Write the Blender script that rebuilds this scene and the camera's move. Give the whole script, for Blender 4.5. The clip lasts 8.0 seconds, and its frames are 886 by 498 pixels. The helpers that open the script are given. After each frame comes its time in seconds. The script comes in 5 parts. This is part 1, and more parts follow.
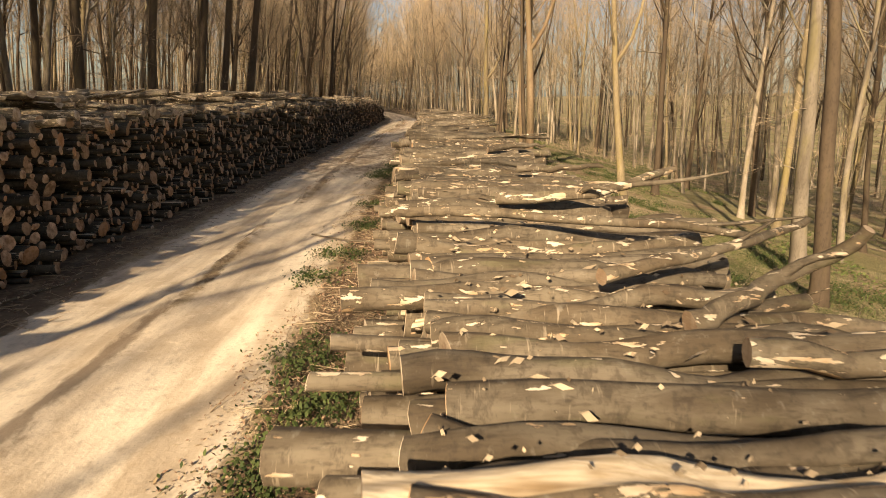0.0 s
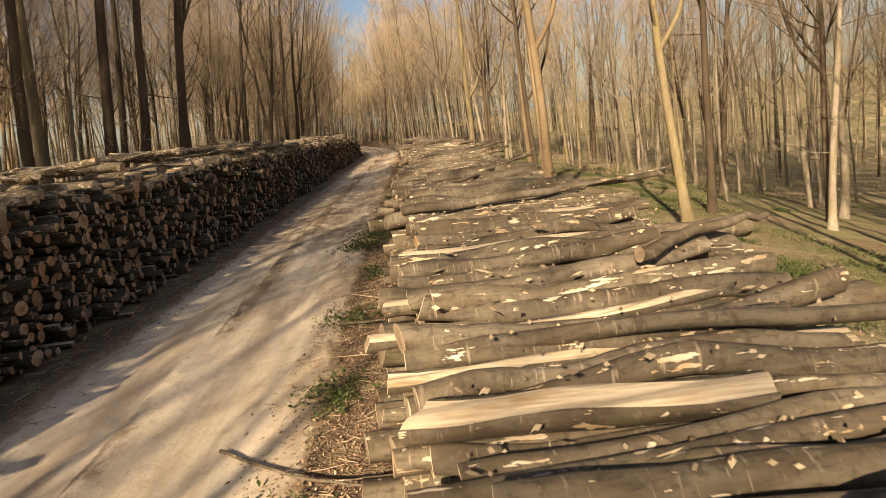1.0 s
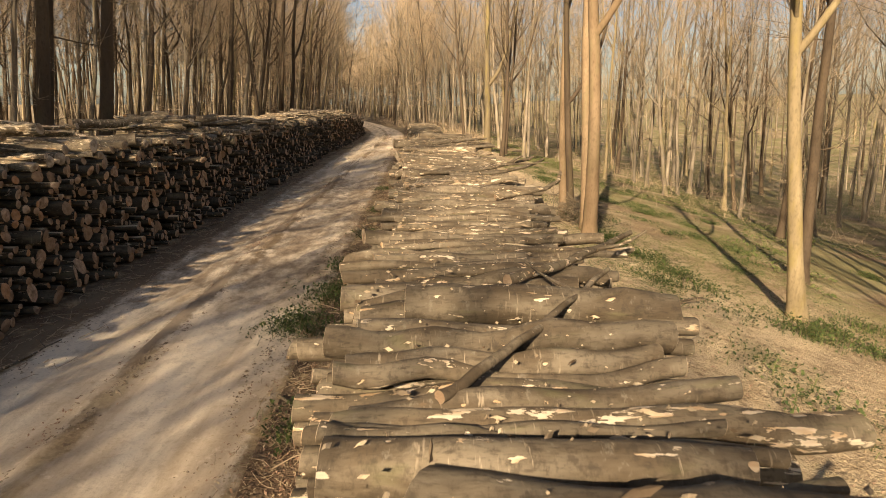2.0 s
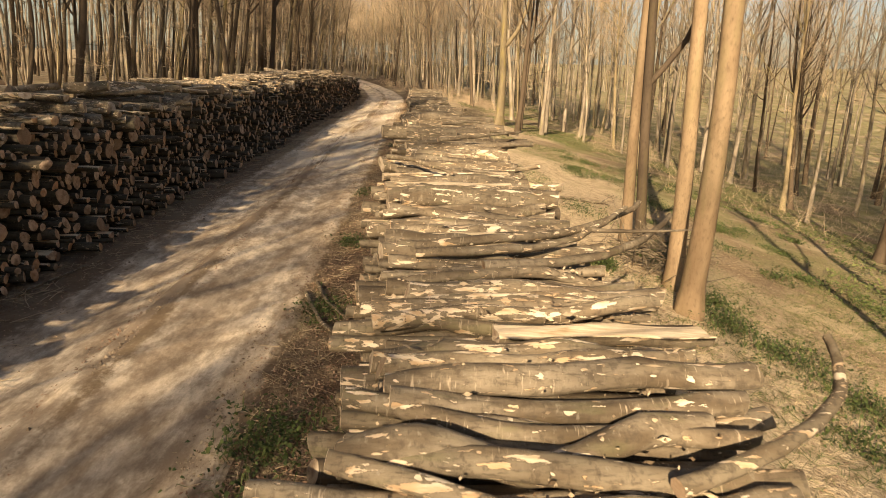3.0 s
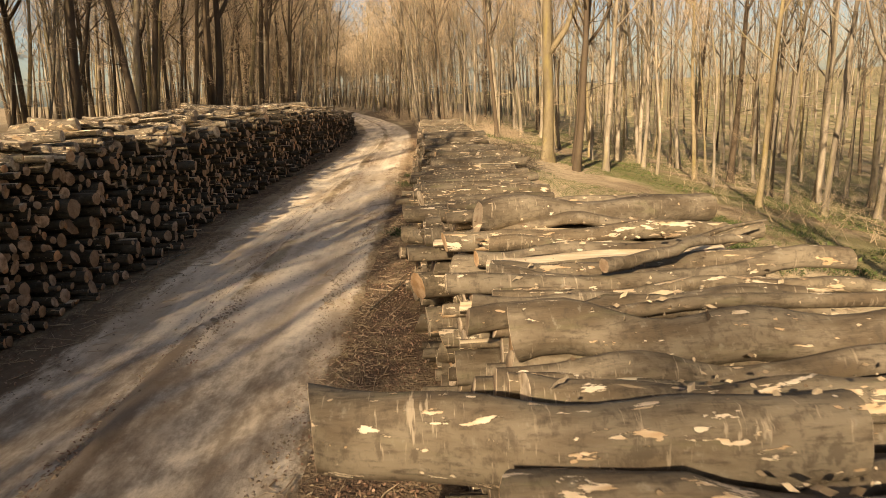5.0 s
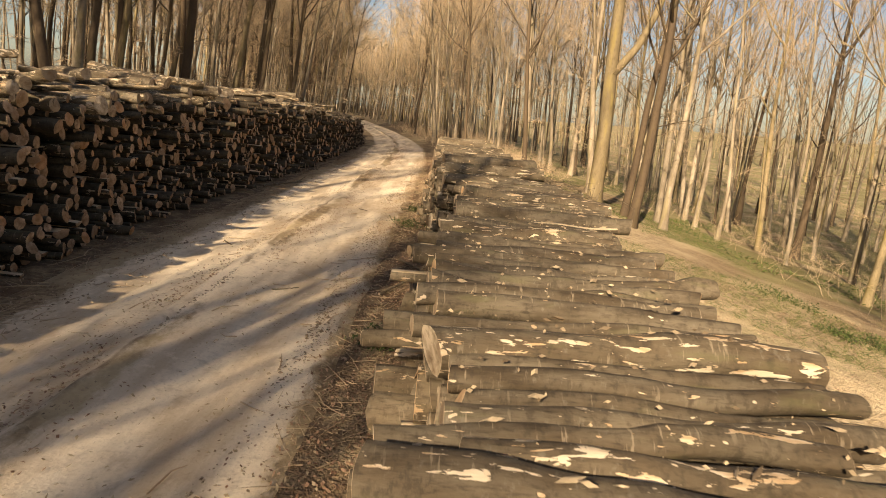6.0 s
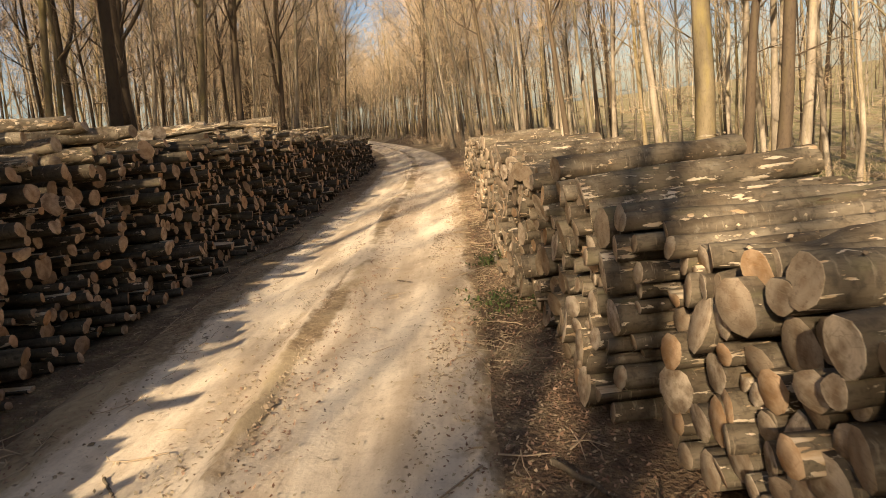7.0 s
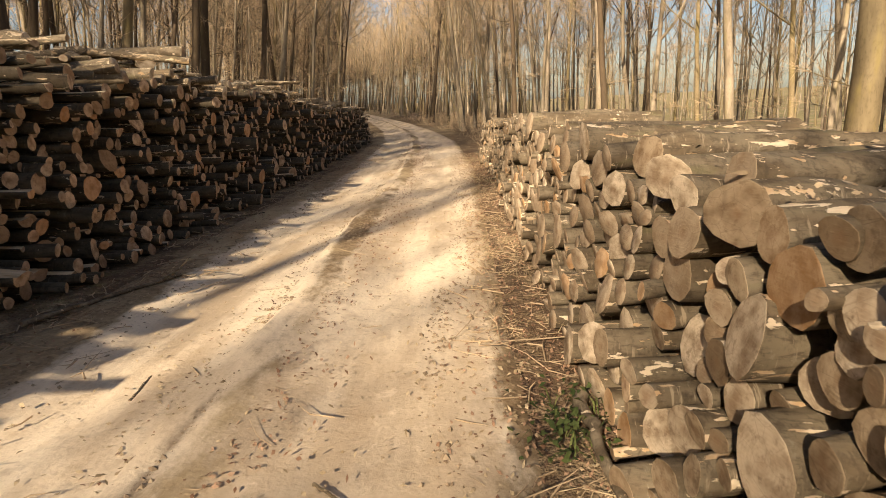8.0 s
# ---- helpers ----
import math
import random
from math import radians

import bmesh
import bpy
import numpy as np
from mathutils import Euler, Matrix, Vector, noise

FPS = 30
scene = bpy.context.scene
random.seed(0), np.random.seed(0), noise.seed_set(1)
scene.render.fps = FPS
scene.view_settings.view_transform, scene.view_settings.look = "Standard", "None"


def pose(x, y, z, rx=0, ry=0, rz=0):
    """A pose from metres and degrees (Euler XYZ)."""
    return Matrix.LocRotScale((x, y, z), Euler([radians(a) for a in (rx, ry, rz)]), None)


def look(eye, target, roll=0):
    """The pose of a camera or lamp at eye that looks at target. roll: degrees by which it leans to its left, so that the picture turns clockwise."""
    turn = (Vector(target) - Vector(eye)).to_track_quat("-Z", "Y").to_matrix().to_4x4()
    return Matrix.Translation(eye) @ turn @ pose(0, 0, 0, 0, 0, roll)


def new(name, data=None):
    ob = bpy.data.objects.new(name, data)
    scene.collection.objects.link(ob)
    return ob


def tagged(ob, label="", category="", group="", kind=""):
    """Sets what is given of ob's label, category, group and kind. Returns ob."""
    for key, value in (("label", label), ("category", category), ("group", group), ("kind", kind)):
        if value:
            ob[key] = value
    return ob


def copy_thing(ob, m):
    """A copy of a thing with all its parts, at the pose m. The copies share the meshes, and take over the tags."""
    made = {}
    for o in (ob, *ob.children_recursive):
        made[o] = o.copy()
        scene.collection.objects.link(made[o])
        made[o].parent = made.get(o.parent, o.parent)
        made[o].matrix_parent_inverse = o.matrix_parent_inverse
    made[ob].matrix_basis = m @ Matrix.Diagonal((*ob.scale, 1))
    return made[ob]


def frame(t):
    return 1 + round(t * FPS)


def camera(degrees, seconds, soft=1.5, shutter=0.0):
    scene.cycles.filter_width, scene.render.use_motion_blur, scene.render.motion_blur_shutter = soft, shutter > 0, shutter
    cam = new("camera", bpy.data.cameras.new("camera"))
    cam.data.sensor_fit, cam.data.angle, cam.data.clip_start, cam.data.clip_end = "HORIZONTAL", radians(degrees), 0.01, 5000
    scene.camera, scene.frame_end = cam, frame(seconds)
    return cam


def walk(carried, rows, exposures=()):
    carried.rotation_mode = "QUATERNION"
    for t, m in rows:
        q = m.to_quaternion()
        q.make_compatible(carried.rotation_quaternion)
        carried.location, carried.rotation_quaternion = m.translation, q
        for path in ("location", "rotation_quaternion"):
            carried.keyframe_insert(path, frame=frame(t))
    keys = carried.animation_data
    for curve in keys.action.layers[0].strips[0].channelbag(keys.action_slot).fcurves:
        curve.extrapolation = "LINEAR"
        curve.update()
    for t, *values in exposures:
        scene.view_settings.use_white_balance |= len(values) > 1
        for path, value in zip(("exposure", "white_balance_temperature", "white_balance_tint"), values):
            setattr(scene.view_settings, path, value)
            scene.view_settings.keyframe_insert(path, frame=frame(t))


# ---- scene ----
cam = camera(72.8, 8.0, soft=0.95, shutter=0.04)
PATH = [
    (0, (-0.298, 0.830, 2.928), (-0.257, 2.770, 2.441), 0.6),
    (0.5, (-0.547, 4.439, 2.979), (-0.473, 6.377, 2.492), -2.3),
    (1, (-0.639, 7.948, 2.986), (-0.569, 9.904, 2.575), -6.5),
    (1.5, (-0.468, 11.151, 3.308), (-0.414, 13.112, 2.918), -7.4),
    (1.7, (-0.380, 12.383, 3.354), (-0.326, 14.338, 2.932), -3.7),
    (2.8, (-0.223, 20.229, 3.732), (-0.135, 22.146, 3.169), 2.4),
    (3, (-0.272, 21.631, 3.748), (-0.191, 23.540, 3.155), 2.2),
    (3.5, (-0.389, 24.975, 3.791), (-0.323, 26.893, 3.227), -1.6),
    (4, (-0.522, 28.639, 3.685), (-0.440, 30.567, 3.160), 1.2),
    (4.5, (-0.743, 32.106, 3.509), (-0.694, 34.040, 3.003), -0.5),
    (4.7, (-0.791, 33.459, 3.416), (-0.747, 35.387, 2.889), -2.3),
    (5.8, (-0.900, 41.059, 2.695), (-0.885, 43.017, 2.289), 3.4),
    (6, (-1.026, 42.506, 2.727), (-0.991, 44.457, 2.289), 5.5),
    (6.5, (-1.571, 46.069, 2.691), (-1.584, 48.012, 2.217), -2.6),
    (7, (-2.076, 49.521, 2.383), (-2.132, 51.476, 1.964), -6.4),
    (7.5, (-2.264, 52.765, 2.118), (-2.364, 54.731, 1.764), -5.7),
    (8, (-2.311, 55.779, 2.004), (-2.357, 57.721, 1.530), -1.0),
]
walk(cam, [(t, look(eye, target, roll)) for t, eye, target, roll in PATH],
     exposures=[(0.0, 0.94, 7150, 14), (1.5, 1.02, 6950, 14), (3.0, 1.2, 7300, 14), (5.0, 1.17, 7300, 14), (7.0, 1.2, 7000, 14), (8.0, 1.14, 6800, 14)])

# ---- world, sun, exposure ----
SUN_AZ, SUN_EL = 200.0, 27.0
sun_way = Vector((math.sin(radians(SUN_AZ)) * math.cos(radians(SUN_EL)),
                  math.cos(radians(SUN_AZ)) * math.cos(radians(SUN_EL)), math.sin(radians(SUN_EL))))
world = bpy.data.worlds.new("world")
scene.world = world
world.use_nodes = True
wn = world.node_tree.nodes
sky = wn.new("ShaderNodeTexSky")
sky.sky_type, sky.sun_disc = "NISHITA", False
sky.sun_elevation, sky.sun_rotation = radians(SUN_EL), radians(SUN_AZ)
sky.air_density, sky.dust_density, sky.ozone_density = 1.0, 1.2, 1.5
wn["Background"].inputs["Strength"].default_value = 0.05
world.node_tree.links.new(sky.outputs["Color"], wn["Background"].inputs["Color"])

lamp = bpy.data.lights.new("sun", "SUN")
lamp.energy, lamp.angle, lamp.color = 5.0, radians(0.55), (1.0, 0.84, 0.62)
sun = new("sun", lamp)
sun.matrix_world = look(sun_way * 100, (0, 0, 0))


# ---- materials ----
def material(name, rough=0.85):
    m = bpy.data.materials.new(name)
    m.use_nodes = True
    nodes, links = m.node_tree.nodes, m.node_tree.links
    bsdf = nodes["Principled BSDF"]
    bsdf.inputs["Roughness"].default_value = rough
    bsdf.inputs["Specular IOR Level"].default_value = 0.25
    return m, nodes, links, bsdf


def math_node(nodes, links, op, a, b=0.0, clamp=False):
    n = nodes.new("ShaderNodeMath")
    n.operation, n.use_clamp = op, clamp
    for slot, v in zip(n.inputs, (a, b)):
        if isinstance(v, (int, float)):
            slot.default_value = v
        else:
            links.new(v, slot)
    return n.outputs[0]


def mixed(nodes, links, fac, a, b, blend="MIX"):
    n = nodes.new("ShaderNodeMix")
    n.data_type, n.blend_type = "RGBA", blend
    for slot, v in ((n.inputs[0], fac), (n.inputs[6], a), (n.inputs[7], b)):
        if isinstance(v, (int, float)):
            slot.default_value = v
        elif isinstance(v, tuple):
            slot.default_value = (*v, 1)
        else:
            links.new(v, slot)
    return n.outputs[2]


def stretched(nodes, links, size, offset=None):
    """World position, scaled per axis, shifted by a value that differs from piece to piece."""
    geo = nodes.new("ShaderNodeNewGeometry")
    mp = nodes.new("ShaderNodeMapping")
    mp.inputs["Scale"].default_value = size
    links.new(geo.outputs["Position"], mp.inputs["Vector"])
    if offset is None:
        return mp.outputs[0]
    add = nodes.new("ShaderNodeVectorMath")
    add.operation = "ADD"
    comb = nodes.new("ShaderNodeCombineXYZ")
    far = math_node(nodes, links, "MULTIPLY", offset, 37.0)
    for i in range(3):
        links.new(far, comb.inputs[i])
    links.new(mp.outputs[0], add.inputs[0])
    links.new(comb.outputs[0], add.inputs[1])
    return add.outputs[0]


def noise_node(nodes, links, vector, scale, detail=4.0, rough=0.55, distortion=0.0):
    n = nodes.new("ShaderNodeTexNoise")
    n.inputs["Scale"].default_value, n.inputs["Detail"].default_value = scale, detail
    n.inputs["Roughness"].default_value, n.inputs["Distortion"].default_value = rough, distortion
    links.new(vector, n.inputs["Vector"])
    return n.outputs["Fac"]


def ramp(nodes, links, fac, lo, hi, curve="SMOOTHSTEP"):
    n = nodes.new("ShaderNodeMapRange")
    n.interpolation_type = curve
    n.inputs["From Min"].default_value, n.inputs["From Max"].default_value = lo, hi
    links.new(fac, n.inputs["Value"])
    return n.outputs[0]


def relief(nodes, links, bsdf, height, strength=0.5, distance=0.01):
    b = nodes.new("ShaderNodeBump")
    b.inputs["Strength"].default_value, b.inputs["Distance"].default_value = strength, distance
    links.new(height, b.inputs["Height"])
    links.new(b.outputs[0], bsdf.inputs["Normal"])


def tone_value(nodes, links):
    """A random value for each piece: stored on joined pieces, the object's own on single ones."""
    at = nodes.new("ShaderNodeAttribute")
    at.attribute_name = "tone"
    info = nodes.new("ShaderNodeObjectInfo")
    total = math_node(nodes, links, "ADD", at.outputs["Fac"], info.outputs["Random"])
    return math_node(nodes, links, "FRACT", total)


def log_bark(name, shade, wear):
    m, nodes, links, bsdf = material(name, 0.8)
    tone = tone_value(nodes, links)
    broad = noise_node(nodes, links, stretched(nodes, links, (1.2, 3.5, 3.5), tone), 1.6, 4)
    grain = noise_node(nodes, links, stretched(nodes, links, (9, 42, 42), tone), 1.0, 5, 0.65)
    def c(*v):
        return tuple(q * shade for q in v)

    dark = mixed(nodes, links, tone, c(0.082, 0.06, 0.036), c(0.14, 0.103, 0.062))
    pale = mixed(nodes, links, tone, c(0.215, 0.175, 0.12), c(0.19, 0.153, 0.10))
    base = mixed(nodes, links, ramp(nodes, links, broad, 0.32, 0.68), dark, pale)
    base = mixed(nodes, links, math_node(nodes, links, "MULTIPLY", ramp(nodes, links, grain, 0.48, 0.74), 0.75), base, c(0.05, 0.037, 0.024))
    scar = noise_node(nodes, links, stretched(nodes, links, (16, 11, 11), tone), 1.0, 4, 0.7)
    base = mixed(nodes, links, math_node(nodes, links, "MULTIPLY", ramp(nodes, links, scar, 0.5, 0.66), 0.55), base, c(0.055, 0.042, 0.028))
    base = mixed(nodes, links, math_node(nodes, links, "MULTIPLY", ramp(nodes, links, scar, 0.42, 0.28), 0.5), base, c(0.27, 0.235, 0.175))
    moss = noise_node(nodes, links, stretched(nodes, links, (1.5, 6, 6), tone), 1.2, 3)
    moss = math_node(nodes, links, "MULTIPLY", ramp(nodes, links, moss, 0.58, 0.72), 0.35)
    base = mixed(nodes, links, moss, base, (0.16, 0.15, 0.07))
    scratch = noise_node(nodes, links, stretched(nodes, links, (38, 5, 5), tone), 1.0, 3, 0.6)
    rub = noise_node(nodes, links, stretched(nodes, links, (1.1, 3, 3), tone), 1.0, 2)
    scratch = math_node(nodes, links, "MULTIPLY", ramp(nodes, links, scratch, 0.60, 0.68), ramp(nodes, links, rub, 0.45, 0.62))
    base = mixed(nodes, links, math_node(nodes, links, "MULTIPLY", scratch, 0.6), base, c(0.42, 0.34, 0.235))
    # bark torn off in long patches, showing cream to orange wood
    tear = noise_node(nodes, links, stretched(nodes, links, (2.3, 9.5, 9.5), tone), 1.9, 4.0, 0.6, 0.25)
    nick = noise_node(nodes, links, stretched(nodes, links, (9, 17, 17), tone), 1.1, 2.0, 0.4, 0.2)
    share = math_node(nodes, links, "MULTIPLY_ADD", tone, -0.13)
    share.node.inputs[2].default_value = wear
    bare = ramp(nodes, links, math_node(nodes, links, "SUBTRACT", tear, share), 0.0, 0.012)
    bare2 = ramp(nodes, links, nick, wear + 0.03, wear + 0.045)
    bare = math_node(nodes, links, "MAXIMUM", bare, bare2)
    hue = noise_node(nodes, links, stretched(nodes, links, (2.5, 9, 9), tone), 1.3, 3)
    wood = mixed(nodes, links, ramp(nodes, links, hue, 0.35, 0.62), (0.50, 0.34, 0.19), (0.80, 0.68, 0.50))
    wood = mixed(nodes, links, math_node(nodes, links, "MULTIPLY", grain, 0.35), wood, (0.3, 0.2, 0.1))
    links.new(mixed(nodes, links, bare, base, wood), bsdf.inputs["Base Color"])
    high = math_node(nodes, links, "SUBTRACT", math_node(nodes, links, "MULTIPLY", grain, 0.5), bare)
    relief(nodes, links, bsdf, high, 0.9, 0.013)
    return m


def cut_wood(name, shade, tint=(1.0, 1.0, 1.0)):
    m, nodes, links, bsdf = material(name, 0.85)

    def c(*v):
        return tuple(q * shade * k for q, k in zip(v, tint))

    tone = tone_value(nodes, links)
    uv = nodes.new("ShaderNodeUVMap")
    uv.uv_map = "end"
    length = nodes.new("ShaderNodeVectorMath")
    length.operation = "LENGTH"
    links.new(uv.outputs[0], length.inputs[0])
    stain = noise_node(nodes, links, stretched(nodes, links, (4, 9, 9), tone), 1.0, 4)
    warp = math_node(nodes, links, "MULTIPLY", stain, 0.05)
    ring = math_node(nodes, links, "MULTIPLY", math_node(nodes, links, "ADD", length.outputs["Value"], warp), 330.0)
    ring = math_node(nodes, links, "SINE", ring)
    saw = noise_node(nodes, links, stretched(nodes, links, (30, 14, 120), tone), 1.0, 3)
    light = mixed(nodes, links, tone, c(0.33, 0.25, 0.165), c(0.74, 0.62, 0.455))
    base = mixed(nodes, links, ramp(nodes, links, stain, 0.35, 0.7), light, c(0.26, 0.185, 0.115))
    blot = noise_node(nodes, links, stretched(nodes, links, (12, 22, 22), tone), 1.0, 5, 0.7)
    base = mixed(nodes, links, math_node(nodes, links, "MULTIPLY", ramp(nodes, links, blot, 0.52, 0.68), 0.55), base, c(0.17, 0.115, 0.07))
    edge = nodes.new("ShaderNodeTexVoronoi")
    edge.feature = "DISTANCE_TO_EDGE"
    edge.inputs["Scale"].default_value = 1.0
    links.new(stretched(nodes, links, (3, 11, 11), tone), edge.inputs["Vector"])
    base = mixed(nodes, links, math_node(nodes, links, "MULTIPLY", ramp(nodes, links, edge.outputs["Distance"], 0.02, 0.0), 0.3), base, c(0.12, 0.08, 0.05))
    warm = ramp(nodes, links, tone, 0.86, 0.9)
    base = mixed(nodes, links, math_node(nodes, links, "MULTIPLY", warm, 0.55), base, c(0.48, 0.25, 0.09))
    base = mixed(nodes, links, math_node(nodes, links, "MULTIPLY", ramp(nodes, links, ring, 0.2, 1.0), 0.08), base, (0.2, 0.13, 0.07))
    heart = ramp(nodes, links, length.outputs["Value"], 0.05, 0.0)
    base = mixed(nodes, links, math_node(nodes, links, "MULTIPLY", heart, 0.45), base, (0.22, 0.13, 0.07))
    base = mixed(nodes, links, math_node(nodes, links, "MULTIPLY", ramp(nodes, links, saw, 0.5, 0.8), 0.2), base, c(0.7, 0.56, 0.37))
    links.new(base, bsdf.inputs["Base Color"])
    relief(nodes, links, bsdf, math_node(nodes, links, "ADD", saw, math_node(nodes, links, "MULTIPLY", ring, 0.15)), 0.5, 0.004)
    return m


def split_wood():
    m, nodes, links, bsdf = material("split_beech_wood", 0.8)
    tone = tone_value(nodes, links)
    fibre = noise_node(nodes, links, stretched(nodes, links, (2.5, 55, 55), tone), 1.0, 5, 0.6)
    stain = noise_node(nodes, links, stretched(nodes, links, (2.2, 6, 6), tone), 1.0, 3)
    base = mixed(nodes, links, ramp(nodes, links, fibre, 0.3, 0.7), (0.52, 0.39, 0.235), (0.78, 0.65, 0.45))
    base = mixed(nodes, links, ramp(nodes, links, stain, 0.55, 0.72), base, (0.36, 0.24, 0.12))
    links.new(base, bsdf.inputs["Base Color"])
    relief(nodes, links, bsdf, fibre, 0.6, 0.006)
    return m


def tree_bark(name, dark, pale, algae, amount):
    m, nodes, links, bsdf = material(name, 0.85)
    tone = tone_value(nodes, links)
    broad = noise_node(nodes, links, stretched(nodes, links, (2.2, 2.2, 0.5), tone), 1.4, 4)
    grain = noise_node(nodes, links, stretched(nodes, links, (22, 22, 9), tone), 1.0, 5, 0.65)
    lo = mixed(nodes, links, tone, dark, tuple(c * 1.9 for c in dark))
    hi = mixed(nodes, links, tone, tuple(c * 0.55 for c in pale), pale)
    base = mixed(nodes, links, ramp(nodes, links, broad, 0.3, 0.7), lo, hi)
    base = mixed(nodes, links, math_node(nodes, links, "MULTIPLY", ramp(nodes, links, grain, 0.45, 0.75), 0.5), base, tuple(c * 0.6 for c in dark))
    film = noise_node(nodes, links, stretched(nodes, links, (3, 3, 0.7), tone), 1.1, 4)
    film = math_node(nodes, links, "MULTIPLY", ramp(nodes, links, film, 0.5, 0.68), amount)
    base = mixed(nodes, links, film, base, algae)
    links.new(base, bsdf.inputs["Base Color"])
    relief(nodes, links, bsdf, grain, 0.7, 0.012)
    return m


def twig_wood():
    m, nodes, links, bsdf = material("bare_twigs", 0.8)
    tone = tone_value(nodes, links)
    part_tone = noise_node(nodes, links, stretched(nodes, links, (0.3, 0.3, 0.3), tone), 1.0, 2)
    base = mixed(nodes, links, part_tone, (0.32, 0.235, 0.145), (0.62, 0.47, 0.30))
    links.new(base, bsdf.inputs["Base Color"])
    return m


def litter_colour(nodes, links):
    pos = stretched(nodes, links, (1, 1, 1))
    leaf = nodes.new("ShaderNodeTexVoronoi")
    leaf.inputs["Scale"].default_value = 24.0
    stir = nodes.new("ShaderNodeTexNoise")
    stir.inputs["Scale"].default_value, stir.inputs["Detail"].default_value = 14.0, 3.0
    links.new(pos, stir.inputs["Vector"])
    shift = nodes.new("ShaderNodeVectorMath")
    shift.operation = "MULTIPLY_ADD"
    links.new(stir.outputs["Color"], shift.inputs[0])
    shift.inputs[1].default_value = (0.11, 0.11, 0.11)
    links.new(pos, shift.inputs[2])
    links.new(shift.outputs[0], leaf.inputs["Vector"])
    broad = noise_node(nodes, links, pos, 0.45, 5)
    fine = noise_node(nodes, links, pos, 9.0, 5, 0.65)
    sep = nodes.new("ShaderNodeSeparateColor")
    links.new(leaf.outputs["Color"], sep.inputs[0])
    one = mixed(nodes, links, sep.outputs[0], (0.15, 0.10, 0.056), (0.46, 0.34, 0.20))
    two = mixed(nodes, links, ramp(nodes, links, fine, 0.35, 0.7), (0.15, 0.10, 0.055), (0.36, 0.265, 0.15))
    base = mixed(nodes, links, 0.55, one, two)
    base = mixed(nodes, links, math_node(nodes, links, "MULTIPLY", ramp(nodes, links, broad, 0.42, 0.66), 0.65), base, (0.54, 0.43, 0.26))
    high = math_node(nodes, links, "ADD", fine, math_node(nodes, links, "MULTIPLY", leaf.outputs["Distance"], 0.5))
    return base, high, pos, broad


def forest_floor():
    m, nodes, links, bsdf = material("forest_floor_litter", 0.95)
    base, high, pos, broad = litter_colour(nodes, links)
    green = noise_node(nodes, links, pos, 0.22, 4, 0.6)
    speck = noise_node(nodes, links, pos, 4.0, 4, 0.7)
    g = math_node(nodes, links, "ADD", math_node(nodes, links, "MULTIPLY", green, 1.0), math_node(nodes, links, "MULTIPLY", speck, 0.45))
    lush = nodes.new("ShaderNodeAttribute")
    lush.attribute_name = "lush"
    g = math_node(nodes, links, "ADD", g, math_node(nodes, links, "MULTIPLY", lush.outputs["Fac"], 0.2))
    g = ramp(nodes, links, g, 0.8, 0.98)
    bare = nodes.new("ShaderNodeAttribute")
    bare.attribute_name = "bare"
    base = mixed(nodes, links, math_node(nodes, links, "MULTIPLY", bare.outputs["Fac"], ramp(nodes, links, speck, 0.3, 0.6)), base, (0.66, 0.52, 0.33))
    base = mixed(nodes, links, math_node(nodes, links, "MULTIPLY", g, 0.6), base, (0.185, 0.185, 0.062))
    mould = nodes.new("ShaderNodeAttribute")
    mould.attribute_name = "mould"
    dark_tint = math_node(nodes, links, "MULTIPLY", mould.outputs["Fac"], ramp(nodes, links, noise_node(nodes, links, pos, 2.2, 5, 0.65), 0.32, 0.58))
    base = mixed(nodes, links, dark_tint, base, (0.115, 0.072, 0.045))
    links.new(base, bsdf.inputs["Base Color"])
    relief(nodes, links, bsdf, high, 1.0, 0.05)
    return m


